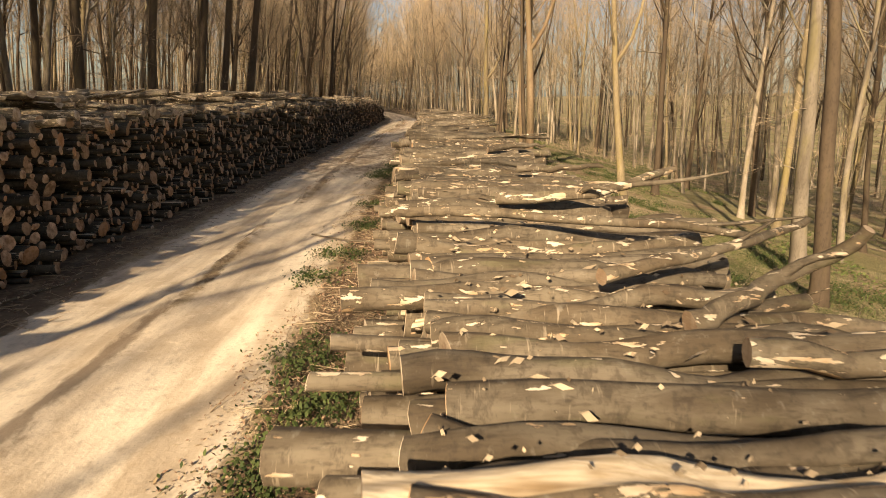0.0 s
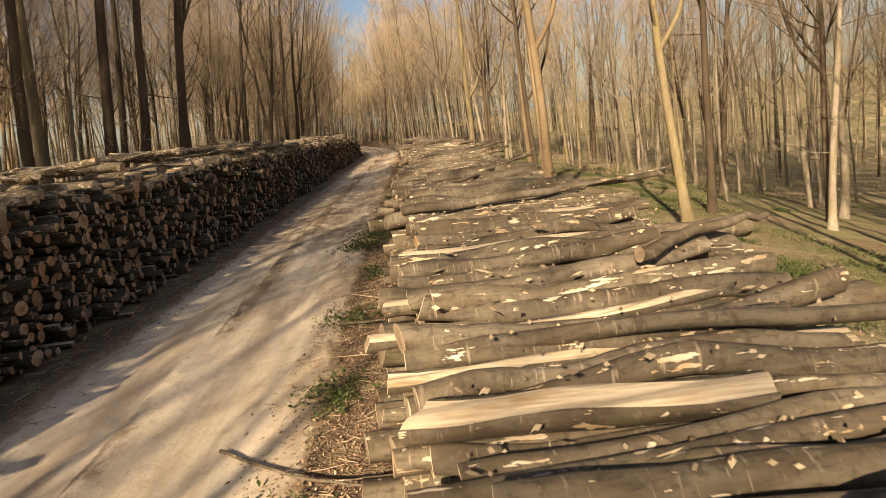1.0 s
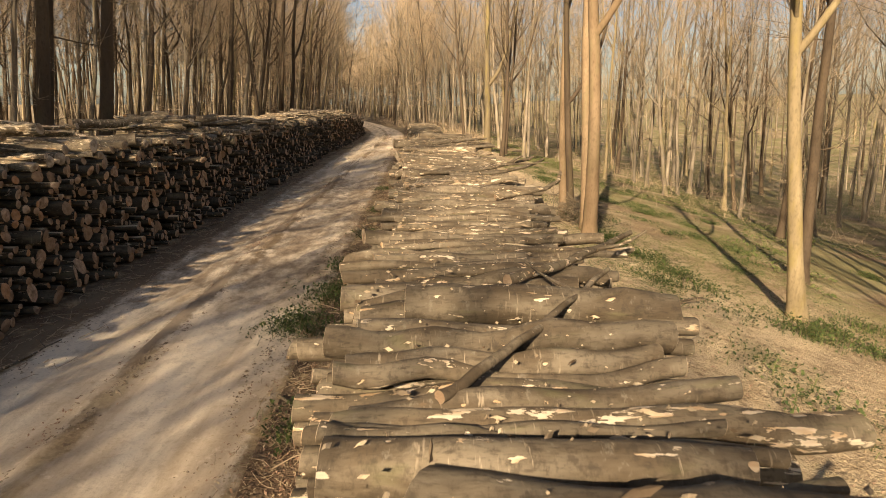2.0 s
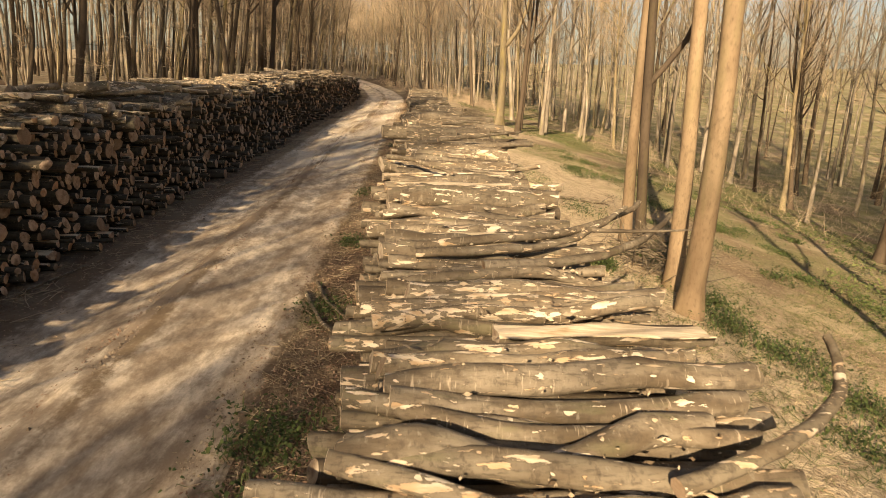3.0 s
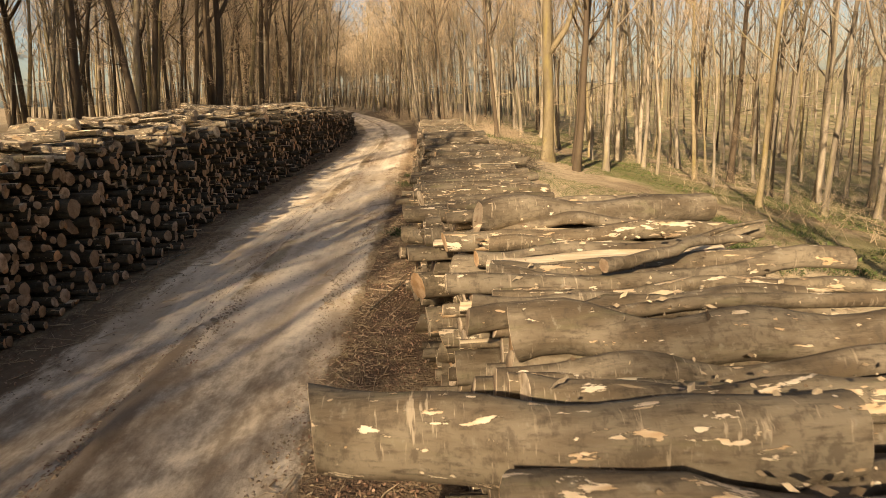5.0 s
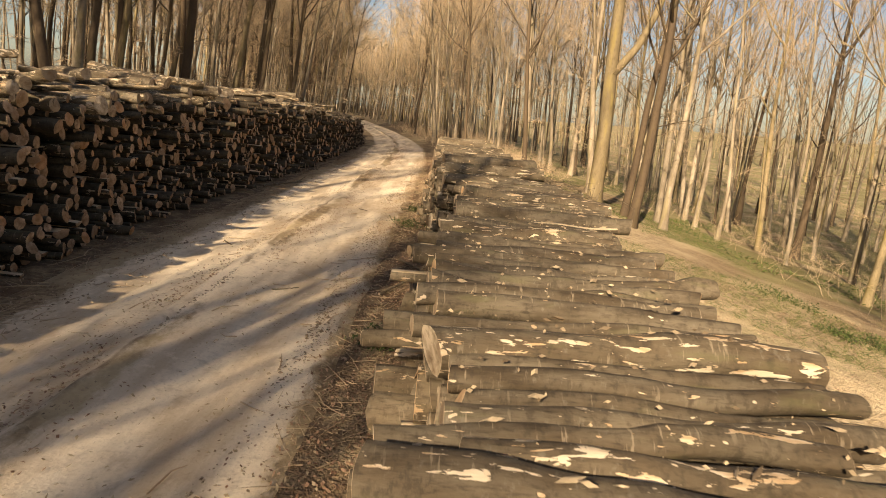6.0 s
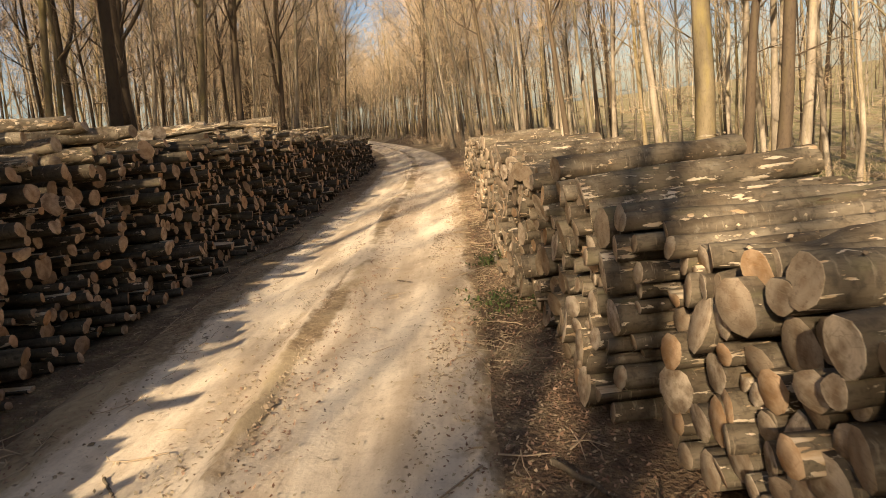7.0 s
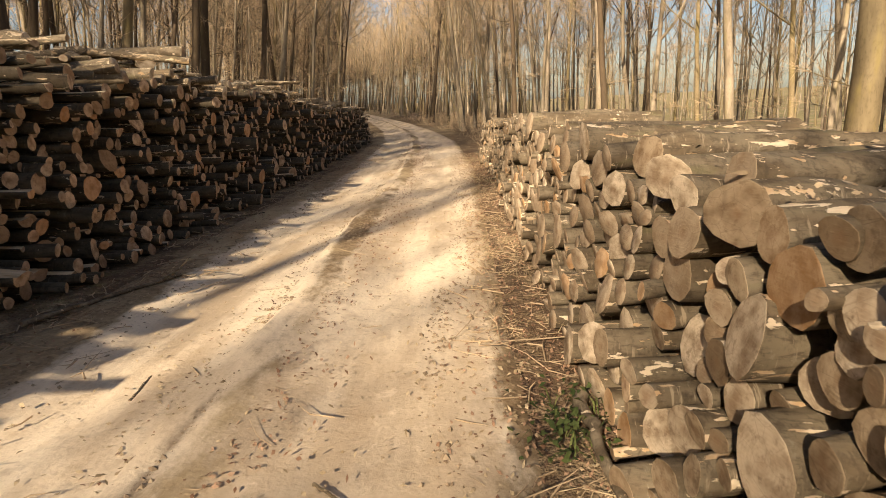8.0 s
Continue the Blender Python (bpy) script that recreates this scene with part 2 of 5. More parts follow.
def road_dirt():
    m, nodes, links, bsdf = material("sandy_road_dirt", 0.95)
    litter, high, pos, broad = litter_colour(nodes, links)
    at = nodes.new("ShaderNodeAttribute")
    at.attribute_name = "verge"
    along = noise_node(nodes, links, stretched(nodes, links, (1.6, 0.28, 1)), 1.0, 5, 0.6)
    pebble = noise_node(nodes, links, pos, 26.0, 4, 0.7)
    sand = mixed(nodes, links, ramp(nodes, links, along, 0.34, 0.66), (0.52, 0.41, 0.28), (0.86, 0.73, 0.54))
    sand = mixed(nodes, links, math_node(nodes, links, "MULTIPLY", ramp(nodes, links, pebble, 0.5, 0.75), 0.4), sand, (0.33, 0.24, 0.145))
    blotch = noise_node(nodes, links, pos, 4.5, 5, 0.65)
    sand = mixed(nodes, links, math_node(nodes, links, "MULTIPLY", ramp(nodes, links, blotch, 0.5, 0.72), 0.45), sand, (0.40, 0.29, 0.18))
    sand = mixed(nodes, links, math_node(nodes, links, "MULTIPLY", ramp(nodes, links, blotch, 0.42, 0.3), 0.5), sand, (0.86, 0.73, 0.54))
    ragged = noise_node(nodes, links, stretched(nodes, links, (2.5, 1.2, 1)), 1.3, 6, 0.7)
    k = math_node(nodes, links, "ADD", at.outputs["Fac"], math_node(nodes, links, "MULTIPLY", math_node(nodes, links, "SUBTRACT", ragged, 0.5), 1.5))
    base = mixed(nodes, links, ramp(nodes, links, k, 0.35, 0.75), sand, litter)
    # dark litter, brown dirt and the track's shade, all painted as one brown
    dark_tint = nodes.new("ShaderNodeAttribute")
    dark_tint.attribute_name = "dark_tint"
    litter_shade = math_node(nodes, links, "ADD", dark_tint.outputs["Fac"], math_node(nodes, links, "MULTIPLY", math_node(nodes, links, "SUBTRACT", ragged, 0.5), 1.2))
    base = mixed(nodes, links, math_node(nodes, links, "MULTIPLY", ramp(nodes, links, litter_shade, 0.4, 0.8), 0.75), base, (0.15, 0.10, 0.06))
    links.new(base, bsdf.inputs["Base Color"])
    relief(nodes, links, bsdf, math_node(nodes, links, "ADD", math_node(nodes, links, "MULTIPLY", high, 0.5), pebble), 0.5, 0.009)
    return m


def leafy(name, one, two):
    m, nodes, links, bsdf = material(name, 0.75)
    geo = nodes.new("ShaderNodeNewGeometry")
    base = mixed(nodes, links, geo.outputs["Random Per Island"], one, two)
    vein = noise_node(nodes, links, stretched(nodes, links, (40, 40, 40)), 1.0, 2)
    base = mixed(nodes, links, math_node(nodes, links, "MULTIPLY", vein, 0.4), base, tuple(c * 0.5 for c in one))
    links.new(base, bsdf.inputs["Base Color"])
    return m


BARK, CUT, SPLIT = log_bark("beech_log_bark", 1.05, 0.69), cut_wood("sawn_beech_end", 1.0), split_wood()
# cordwood face: weathered wood, darkened further for the shade it stands in
OLD_SHADED_BARK, OLD_SHADED_CUT = log_bark("weathered_shaded_bark", 0.58, 0.72), cut_wood("weathered_shaded_end", 0.88, (1.06, 0.93, 0.85))
DULL = log_bark("dull_brown_log_bark", 0.8, 0.7)
# darker sawn end that carries shade over the near side of the taller pile
SHADED_CUT = cut_wood("shaded_sawn_end", 0.66, (1.0, 0.95, 0.88))
# bleached bark; on the cordwood wall its paleness is painted sunlight
BLEACHED_LIT = log_bark("bleached_and_lit_bark", 1.3, 0.65)
TRUNK = tree_bark("beech_trunk_bark", (0.11, 0.088, 0.06), (0.42, 0.35, 0.255), (0.22, 0.185, 0.08), 0.5)
MOSSY = tree_bark("mossy_trunk_bark", (0.13, 0.10, 0.055), (0.36, 0.285, 0.165), (0.26, 0.205, 0.07), 0.6)
# darkened bark that carries the wood's shade; also on single dark trunks
DARK_SHADED = tree_bark("dark_shaded_trunk_bark", (0.05, 0.036, 0.023), (0.14, 0.10, 0.062), (0.11, 0.085, 0.04), 0.4)
TAN = tree_bark("tan_trunk_bark", (0.13, 0.088, 0.05), (0.37, 0.265, 0.155), (0.2, 0.165, 0.08), 0.4)
TWIG = twig_wood()
FLOOR, ROAD = forest_floor(), road_dirt()
CLOD = leafy("soil_clod", (0.20, 0.14, 0.085), (0.46, 0.355, 0.235))
DEADLEAF = leafy("dead_beech_leaf", (0.20, 0.105, 0.06), (0.52, 0.345, 0.22))
STRAW = leafy("dry_straw", (0.34, 0.25, 0.14), (0.62, 0.49, 0.31))
CHIP = leafy("bark_chip", (0.12, 0.08, 0.045), (0.72, 0.57, 0.37))
GREEN = leafy("green_blade", (0.075, 0.10, 0.025), (0.19, 0.205, 0.065))
BRAMBLE = leafy("bramble_leaf", (0.035, 0.055, 0.014), (0.10, 0.125, 0.035))


# ---- mesh tools ----
class Soup:
    """Triangles gathered in arrays, with a material slot, a tone and end coordinates."""

    def __init__(self):
        self.v, self.f, self.m, self.tone, self.uv, self.n = [], [], [], [], [], 0

    def add(self, verts, tris, mat=0, tone=0.0, uv=None):
        verts, tris = np.asarray(verts, float).reshape(-1, 3), np.asarray(tris, int).reshape(-1, 3)
        self.v.append(verts)
        self.f.append(tris + self.n)
        self.m.append(np.broadcast_to(np.asarray(mat), (len(tris),)))
        self.tone.append(np.broadcast_to(np.asarray(tone, float), (len(verts),)))
        self.uv.append(np.zeros((len(verts), 2)) if uv is None else np.asarray(uv, float))
        self.n += len(verts)

    def mesh(self, name, materials, smooth=True):
        v, f = np.concatenate(self.v), np.concatenate(self.f)
        me = bpy.data.meshes.new(name)
        me.vertices.add(len(v))
        me.vertices.foreach_set("co", v.ravel())
        me.loops.add(f.size)
        me.loops.foreach_set("vertex_index", f.ravel().astype(np.int32))
        me.polygons.add(len(f))
        me.polygons.foreach_set("loop_start", np.arange(0, f.size, 3, dtype=np.int32))
        me.polygons.foreach_set("material_index", np.concatenate(self.m).astype(np.int32))
        me.polygons.foreach_set("use_smooth", np.full(len(f), smooth))
        at = me.attributes.new("tone", "FLOAT", "POINT")
        at.data.foreach_set("value", np.concatenate(self.tone))
        layer = me.uv_layers.new(name="end")
        layer.data.foreach_set("uv", np.concatenate(self.uv)[f.ravel()].ravel())
        for m in materials:
            me.materials.append(m)
        me.update(calc_edges=True)
        me.validate()
        return me


def part(name, data, parent, label=""):
    ob = new(name, data)
    ob.parent = parent
    return tagged(ob, label)


def ring_faces(n, k):
    """Triangles of a tube of n rings of k points."""
    i, j = np.meshgrid(np.arange(n - 1), np.arange(k), indexing="ij")
    a, b = i * k + j, i * k + (j + 1) % k
    c, d = a + k, b + k
    return np.stack([np.stack([a, b, d], -1), np.stack([a, d, c], -1)], 2).reshape(-1, 3)


def tube(pts, radii, k, rng=None, rough=0.0, spin=0.0):
    """A tube along pts; radii is one value a ring, or one a ring and side."""
    pts = np.asarray(pts, float)
    way = np.gradient(pts, axis=0)
    way /= np.linalg.norm(way, axis=1)[:, None]
    ref = np.array([0, 0, 1.0]) if abs(way[:, 2]).mean() < 0.8 else np.array([1.0, 0, 0])
    u = np.cross(way, ref)
    u /= np.linalg.norm(u, axis=1)[:, None]
    w = np.cross(way, u)
    a = np.arange(k) * math.tau / k + spin
    r = np.asarray(radii, float)
    r = np.repeat(r[:, None], k, 1) if r.ndim == 1 else r
    if rough:
        r = r * (1 + rng.normal(0, rough, r.shape))
    ring = pts[:, None] + r[..., None] * (np.cos(a)[None, :, None] * u[:, None] + np.sin(a)[None, :, None] * w[:, None])
    return ring.reshape(-1, 3), ring_faces(len(pts), k)


def spikes(a, b, r, tip=0.0):
    """Thin three-sided twigs from a to b; with a tip radius they stay open prisms."""
    a, b, r = np.asarray(a, float), np.asarray(b, float), np.asarray(r, float)
    way = b - a
    way = way / (np.linalg.norm(way, axis=1)[:, None] + 1e-9)
    u = np.cross(way, np.array([0.3, 0.2, 0.93]))
    u /= np.linalg.norm(u, axis=1)[:, None] + 1e-9
    w = np.cross(way, u)
    ring = [u * math.cos(t) + w * math.sin(t) for t in (0, math.tau / 3, 2 * math.tau / 3)]
    n = len(a)
    if tip <= 0:
        v = np.stack([a + ring[0] * r[:, None], a + ring[1] * r[:, None], a + ring[2] * r[:, None], b], 1)
        f = np.array([[0, 1, 3], [1, 2, 3], [2, 0, 3]])
        return v.reshape(-1, 3), (f[None] + 4 * np.arange(n)[:, None, None]).reshape(-1, 3)
    v = np.stack([a + q * r[:, None] for q in ring] + [b + q * r[:, None] * tip for q in ring], 1)
    f = np.array([[0, 1, 4], [0, 4, 3], [1, 2, 5], [1, 5, 4], [2, 0, 3], [2, 3, 5]])
    return v.reshape(-1, 3), (f[None] + 6 * np.arange(n)[:, None, None]).reshape(-1, 3)


def smooth_line(pts, n):
    """n points on a soft curve through the given ones."""
    pts = np.asarray(pts, float)
    if len(pts) == 2:
        return pts[0] + (pts[1] - pts[0]) * np.linspace(0, 1, n)[:, None]
    t = np.linspace(0, len(pts) - 1, n)
    i = np.clip(t.astype(int), 0, len(pts) - 2)
    s = (t - i)[:, None]
    p0, p1, p2, p3 = pts[np.maximum(i - 1, 0)], pts[i], pts[i + 1], pts[np.minimum(i + 2, len(pts) - 1)]
    return 0.5 * (2 * p1 + (p2 - p0) * s + (2 * p0 - 5 * p1 + 4 * p2 - p3) * s ** 2 + (3 * p1 - p0 - 3 * p2 + p3) * s ** 3)


# ---- the lie of the land ----
def bumps(x, y, seed=0.0):
    return (np.sin(x * 0.9 + 1.3 * np.sin(y * 0.37 + seed)) * np.sin(y * 0.71 + 1.1 * np.sin(x * 0.53 - seed))
            + 0.5 * np.sin(x * 2.1 + seed + np.sin(y * 1.7)) * np.sin(y * 2.3 - 0.8 * np.sin(x * 1.9)))


def road_middle(y):
    y = np.asarray(y, float)
    return np.interp(y, [-60, 0, 10, 30, 55, 75, 88, 100, 120, 160, 210, 300, 500],
                     [-3.6, -3.9, -4.1, -4.2, -4.1, -3.9, -4.5, -6.0, -9.6, -18, -29, -75, -230])


def land(x, y):
    x, y = np.asarray(x, float), np.asarray(y, float)
    d = np.maximum(x - 2.4, 0)
    z = -0.21 * np.minimum(d, 25) - 0.08 * np.clip(d - 25, 0, 45)
    z = z * np.clip(1 - (y - 85) / 140, 0.35, 1) + 0.06 * np.clip(d - 70, 0, 220)
    z = z + 0.012 * np.clip(-x - 12, 0, 80)
    off = np.abs(x - road_middle(y))
    rough = np.clip((off - 2.2) / 1.5, 0, 1)
    z = z + rough * (0.035 * bumps(x, y) + 0.06 * bumps(x * 0.31, y * 0.29, 2.0) * np.clip((off - 4) / 6, 0, 1))
    return z - 0.12 * np.clip((2.15 - off) / 0.35, 0, 1)


def sheet(name, xs, ys, height):
    gx, gy = np.meshgrid(xs, ys)
    v = np.stack([gx, gy, height(gx, gy)], -1).reshape(-1, 3)
    k = len(xs)
    i, j = np.meshgrid(np.arange(len(ys) - 1), np.arange(k - 1), indexing="ij")
    a = i * k + j
    f = np.stack([np.stack([a, a + 1, a + k + 1], -1), np.stack([a, a + k + 1, a + k], -1)], 2).reshape(-1, 3)
    s = Soup()
    s.add(v, f)
    return s


xs = np.concatenate([-np.geomspace(900, 14, 26), np.arange(-13.5, 12.01, 0.25), np.geomspace(12.6, 900, 34)])
ys = np.concatenate([-np.geomspace(400, 8, 16), np.arange(-7.5, 82, 0.33), np.geomspace(82.5, 1500, 46)])
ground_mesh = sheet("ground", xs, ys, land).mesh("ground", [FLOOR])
gx, gy = (q.ravel() for q in np.meshgrid(xs, ys))
ground_mesh.attributes.new("lush", "FLOAT", "POINT").data.foreach_set(
    "value", 1.05 * np.clip((gx - np.interp(gy, [18, 28], [4.0, 6.5]) - 1.5 * np.sin(gy * 0.25)) / 5, 0, 1) + 0.25 * (gx < -10))
# the strip behind the pile where the logs were dragged: litter worn down to pale straw and soil
ground_mesh.attributes.new("bare", "FLOAT", "POINT").data.foreach_set(
    "value", np.clip((gx - 1.8) / 0.8, 0, 1) * np.clip((9.0 + 1.5 * np.sin(gy * 0.3) - gx) / 4.0, 0, 1) * np.interp(gy, [18, 26, 60, 75], [0.35, 1, 1, 0.5]))
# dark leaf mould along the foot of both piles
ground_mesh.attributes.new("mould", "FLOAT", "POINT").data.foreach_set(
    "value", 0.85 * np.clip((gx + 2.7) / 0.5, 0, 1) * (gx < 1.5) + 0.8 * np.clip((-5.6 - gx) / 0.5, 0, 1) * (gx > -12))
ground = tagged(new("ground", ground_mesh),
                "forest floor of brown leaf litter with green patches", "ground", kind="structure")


def road_mesh():
    u = np.linspace(-2.45, 2.45, 50)
    ys = np.concatenate([np.arange(-30, 96, 0.22), np.geomspace(96, 480, 90)])
    gu, gy = np.meshgrid(u, ys)
    rut = np.exp(-((np.abs(gu) - 1.0) / 0.34) ** 2)
    ridge = np.exp(-((gu - 0.12 + 0.06 * np.sin(gy * 0.6)) / 0.16) ** 2)
    lip = np.exp(-((gu + 0.02 + 0.05 * np.sin(gy * 0.9)) / 0.05) ** 2)
    z = 0.03 - 0.05 * rut + 0.035 * ridge + 0.08 * lip * (0.6 + 0.4 * np.sin(gy * 5.1 + 2 * np.sin(gy * 1.3)))
    z = z + 0.012 * bumps(gu * 3, gy * 1.6, 1.0) + 0.006 * bumps(gu * 11, gy * 9, 3.0)
    z = z - 0.16 * np.clip((np.abs(gu) - 2.0) / 0.45, 0, 1) ** 1.5
    s = Soup()
    k = len(u)
    i, j = np.meshgrid(np.arange(len(ys) - 1), np.arange(k - 1), indexing="ij")
    a = i * k + j
    f = np.stack([np.stack([a, a + 1, a + k + 1], -1), np.stack([a, a + k + 1, a + k], -1)], 2).reshape(-1, 3)
    s.add(np.stack([gu + road_middle(gy), gy, z], -1), f)
    me = s.mesh("road", [ROAD])
    verge = (np.clip((-gu - 1.15) / 0.55, 0, 1) + np.clip((gu - 1.7) / 0.5, 0, 1)
             + (0.7 + 0.25 * np.sin(gy * 0.7)) * np.exp(-((gu - 0.14 + 0.06 * np.sin(gy * 0.6)) / 0.2) ** 2)
             + 0.36 * np.interp(gy, [50, 57], [0, 1]) * np.exp(-((gu - 0.42) / 0.34) ** 2) - 0.15)
    me.attributes.new("verge", "FLOAT", "POINT").data.foreach_set("value", verge.ravel())
    # wall side and two stretches: dirt and painted shade; middle ridge: dark litter
    me.attributes.new("dark_tint", "FLOAT", "POINT").data.foreach_set("value", (np.clip((-gu - 1.45) / 0.6, 0, 1) * np.clip(1.1 - gy / 90, 0.5, 1) + np.interp(gy, [5, 9, 12, 18, 26, 42, 47], [0.42, 0.3, 0.05, 0.05, 0.62, 0.62, 0])
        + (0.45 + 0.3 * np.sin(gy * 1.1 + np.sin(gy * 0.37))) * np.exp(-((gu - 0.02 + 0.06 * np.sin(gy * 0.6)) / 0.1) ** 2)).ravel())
    return me


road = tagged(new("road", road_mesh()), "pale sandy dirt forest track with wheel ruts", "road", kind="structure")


# ---- logs ----
def log_shape(rng, length, r, rings, k, bow=0.02, taper=0.1, split=0.0, knots=2, crook=0.012, back=True):
    """Bark side (and the split face, slot 2) and two sawn ends of one log, lying along x and centred."""
    t = np.linspace(-0.5, 0.5, rings)
    a = np.arange(k) * math.tau / k
    bend = bow * length * (np.cos(t * math.pi) - 0.6)
    turn = rng.uniform(0, math.tau)
    wig = crook * (np.sin(t * rng.uniform(4, 9) + rng.uniform(0, 6)) + 0.5 * np.sin(t * rng.uniform(10, 20) + rng.uniform(0, 6)))
    cy = bend * math.cos(turn) + wig
    cz = bend * math.sin(turn) * 0.5 + crook * 0.6 * np.sin(t * rng.uniform(4, 14) + rng.uniform(0, 6))
    rr = r * (1 - taper * t)[:, None] * (1 + rng.uniform(0.02, 0.10) * np.cos(2 * a + rng.uniform(0, 6))[None] + 0.05 * np.cos(3 * a + rng.uniform(0, 6))[None]
                                               + 0.03 * np.cos(5 * a + rng.uniform(0, 6))[None])
    rr = rr * (1 + 0.03 * np.sin(t[:, None] * rng.uniform(6, 16) + a[None] * 2 + rng.uniform(0, 6)))
    for _ in range(knots):
        ct, ca = rng.uniform(-0.45, 0.45), rng.uniform(0, math.tau)
        da = np.angle(np.exp(1j * (a - ca)))
        rr = rr + r * rng.uniform(0.1, 0.3) * np.exp(-((t[:, None] - ct) * length / 0.09) ** 2 - (da[None] / 0.5) ** 2)
    y, z = rr * np.cos(a), rr * np.sin(a)
    flat = np.zeros(k, bool)
    if split:
        top = r * (split - 1) * np.ones_like(z)
        flat = np.sin(a) * r > r * (split - 1) + 1e-6
        z = np.where(z > top, top + 0.012 * np.sin(9 * t[:, None] + a[None] * 3), z)
    skew0, skew1 = rng.normal(0, 0.15, 2), rng.normal(0, 0.15, 2)
    x = np.repeat((t * length)[:, None], k, 1)
    x[0] += y[0] * skew0[0] + z[0] * skew0[1]
    x[-1] += y[-1] * skew1[0] + z[-1] * skew1[1]
    v = np.stack([x, y + cy[:, None], z + cz[:, None]], -1)
    f = ring_faces(rings, k)
    side = np.tile(np.repeat(flat & np.roll(flat, -1), 2), rings - 1)
    ends = []
    for end, order in ((0, 1), (rings - 1, -1)):
        rim = v[end]
        if not back and end == (0 if back is None else rings - 1):
            j = np.arange(k)
            pts = np.concatenate([rim, [rim.mean(0)]])
            ends.append((pts, np.stack([j, np.full(k, k), (j + 1) % k], 1)[:, ::order], (pts - pts[-1])[:, 1:]))
            continue
        # a worn rim: a second, slightly smaller ring a touch further out
        c = rim.mean(0)
        push = np.array([-0.0025 if end == 0 else 0.0025, 0, 0])
        inner = c + (rim - c) * 0.975 + push
        pts = np.concatenate([rim, inner, [c + push * 1.4]])
        j = np.arange(k)
        n = (j + 1) % k
        tri = np.concatenate([np.stack([j, j + k, n], 1), np.stack([n, j + k, n + k], 1), np.stack([j + k, np.full(k, 2 * k), n + k], 1)])
        ends.append((pts, tri[:, ::order], (pts - c)[:, 1:]))
    return (v.reshape(-1, 3), f, np.where(side, 2, 0)), ends


def placed(v, x, y, z, yaw, tip, roll):
    m = np.array(Euler((roll, tip, yaw)).to_matrix())
    return v @ m.T + np.array([x, y, z])


def add_log(soup, rng, x, y, z, r, length, yaw, tip, rings, k, **shape):
    (v, f, m), ends = log_shape(rng, length, r, rings, k, **shape)
    tone, roll = rng.uniform(0, 0.999), 0.0 if shape.get("split") else rng.uniform(0, math.tau)
    soup.add(placed(v, x, y, z, yaw, tip, roll), f, m, tone)
    for p, t, uv in ends:
        soup.add(placed(p, x, y, z, yaw, tip, roll), t, 1, tone, uv)


def log_thing(rng, x, y, z, r, length, yaw, tip, rings, k, label, group, name="log", bark=None, cut=None, **shape):
    """One log of its own: the barked body, with each sawn end as a part."""
    (v, f, m), ends = log_shape(rng, length, r, rings, k, **shape)
    s = Soup()
    s.add(v, f, m)
    ob = tagged(new(name, s.mesh(name, [bark or BARK, cut or CUT, SPLIT])), label, "log", group)
    ob.matrix_world = Matrix.LocRotScale((x, y, z), Euler((0 if shape.get("split") else rng.uniform(0, math.tau), tip, yaw)), None)
    for p, t, uv in ends:
        e = Soup()
        e.add(p, t, 0, 0.0, uv)
        part("sawn_end", e.mesh("sawn_end", [cut or CUT], smooth=False), ob, "pale sawn end grain")
    return ob


def stack(rng, y0, y1, height, size, tries=14, fails=260, steep=0.0, crest=()):
    """Cross-section of a log pile: circles (y, z, r, row) that rest on one another, up to height(y); the rows of crest are laid on near the top."""
    got, bins = [], {}

    def rest(y, r):
        z = r
        for b in range(int((y - 0.7) * 2), int((y + 0.7) * 2) + 1):
            for yj, zj, rj in bins.get(b, ()):
                d, s = abs(y - yj), r + rj
                if d < s:
                    z = max(z, zj + math.sqrt(s * s - d * d))
        return z

    def put(y, z, r, row=None):
        got.append((y, z, r, row))
        bins.setdefault(int(y * 2), []).append((y, z, r))

    def fill(low):
        missed = 0
        while missed < fails:
            r = size(rng)
            best = None
            for y in rng.uniform(y0 + r, y1 - r, tries):
                z = rest(y, r)
                if best is None or z < best[1]:
                    best = (y, z)
            y, z = best
            step = r * 0.6
            while step > 0.01:
                for q in (y - step, y + step):
                    if y0 + r < q < y1 - r:
                        zq = rest(q, r)
                        if zq < z:
                            y, z = q, zq
                step *= 0.6
            slope = min(1.0, (y - y0) / 0.9, (y1 - y) / 0.9)
            if z + r > (height(y) - low) * max(steep, 0.35 + 0.65 * slope) + 0.06:
                missed += 1
                continue
            missed = 0
            put(y, z, r)

    if crest:
        fill(0.16)
        for row in crest:
            put(row[0], rest(row[0], row[4] / 2), row[4] / 2, row)
    fill(0.0)
    return got, bins


def open_above(c, bins):
    y, z, r = c[:3]
    for b in range(int((y - 0.6) * 2), int((y + 0.6) * 2) + 1):
        for yj, zj, rj in bins.get(b, ()):
            if zj > z + 0.2 * r and abs(yj - y) < 0.3 * r + 0.75 * rj:
                return False
    return True


# ---- the pile of long logs beside the track ----
def right_face(y):
    return float(np.interp(y, [-6, 3, 6, 10, 13, 16, 19, 24, 27, 30, 33, 36, 39, 43, 46, 48.5, 50, 52, 53.4, 53.8, 60, 66, 71, 79],
                           [-0.35, -0.35, -0.4, -0.72, -0.65, -0.7, -0.85, -0.55, -0.62, -0.72, -0.6, -0.45, -0.42, -0.7, -0.98, -1.0, -0.85, -0.62, -0.62, -0.95, -1.15, -1.15, -1.0, -1.2]))


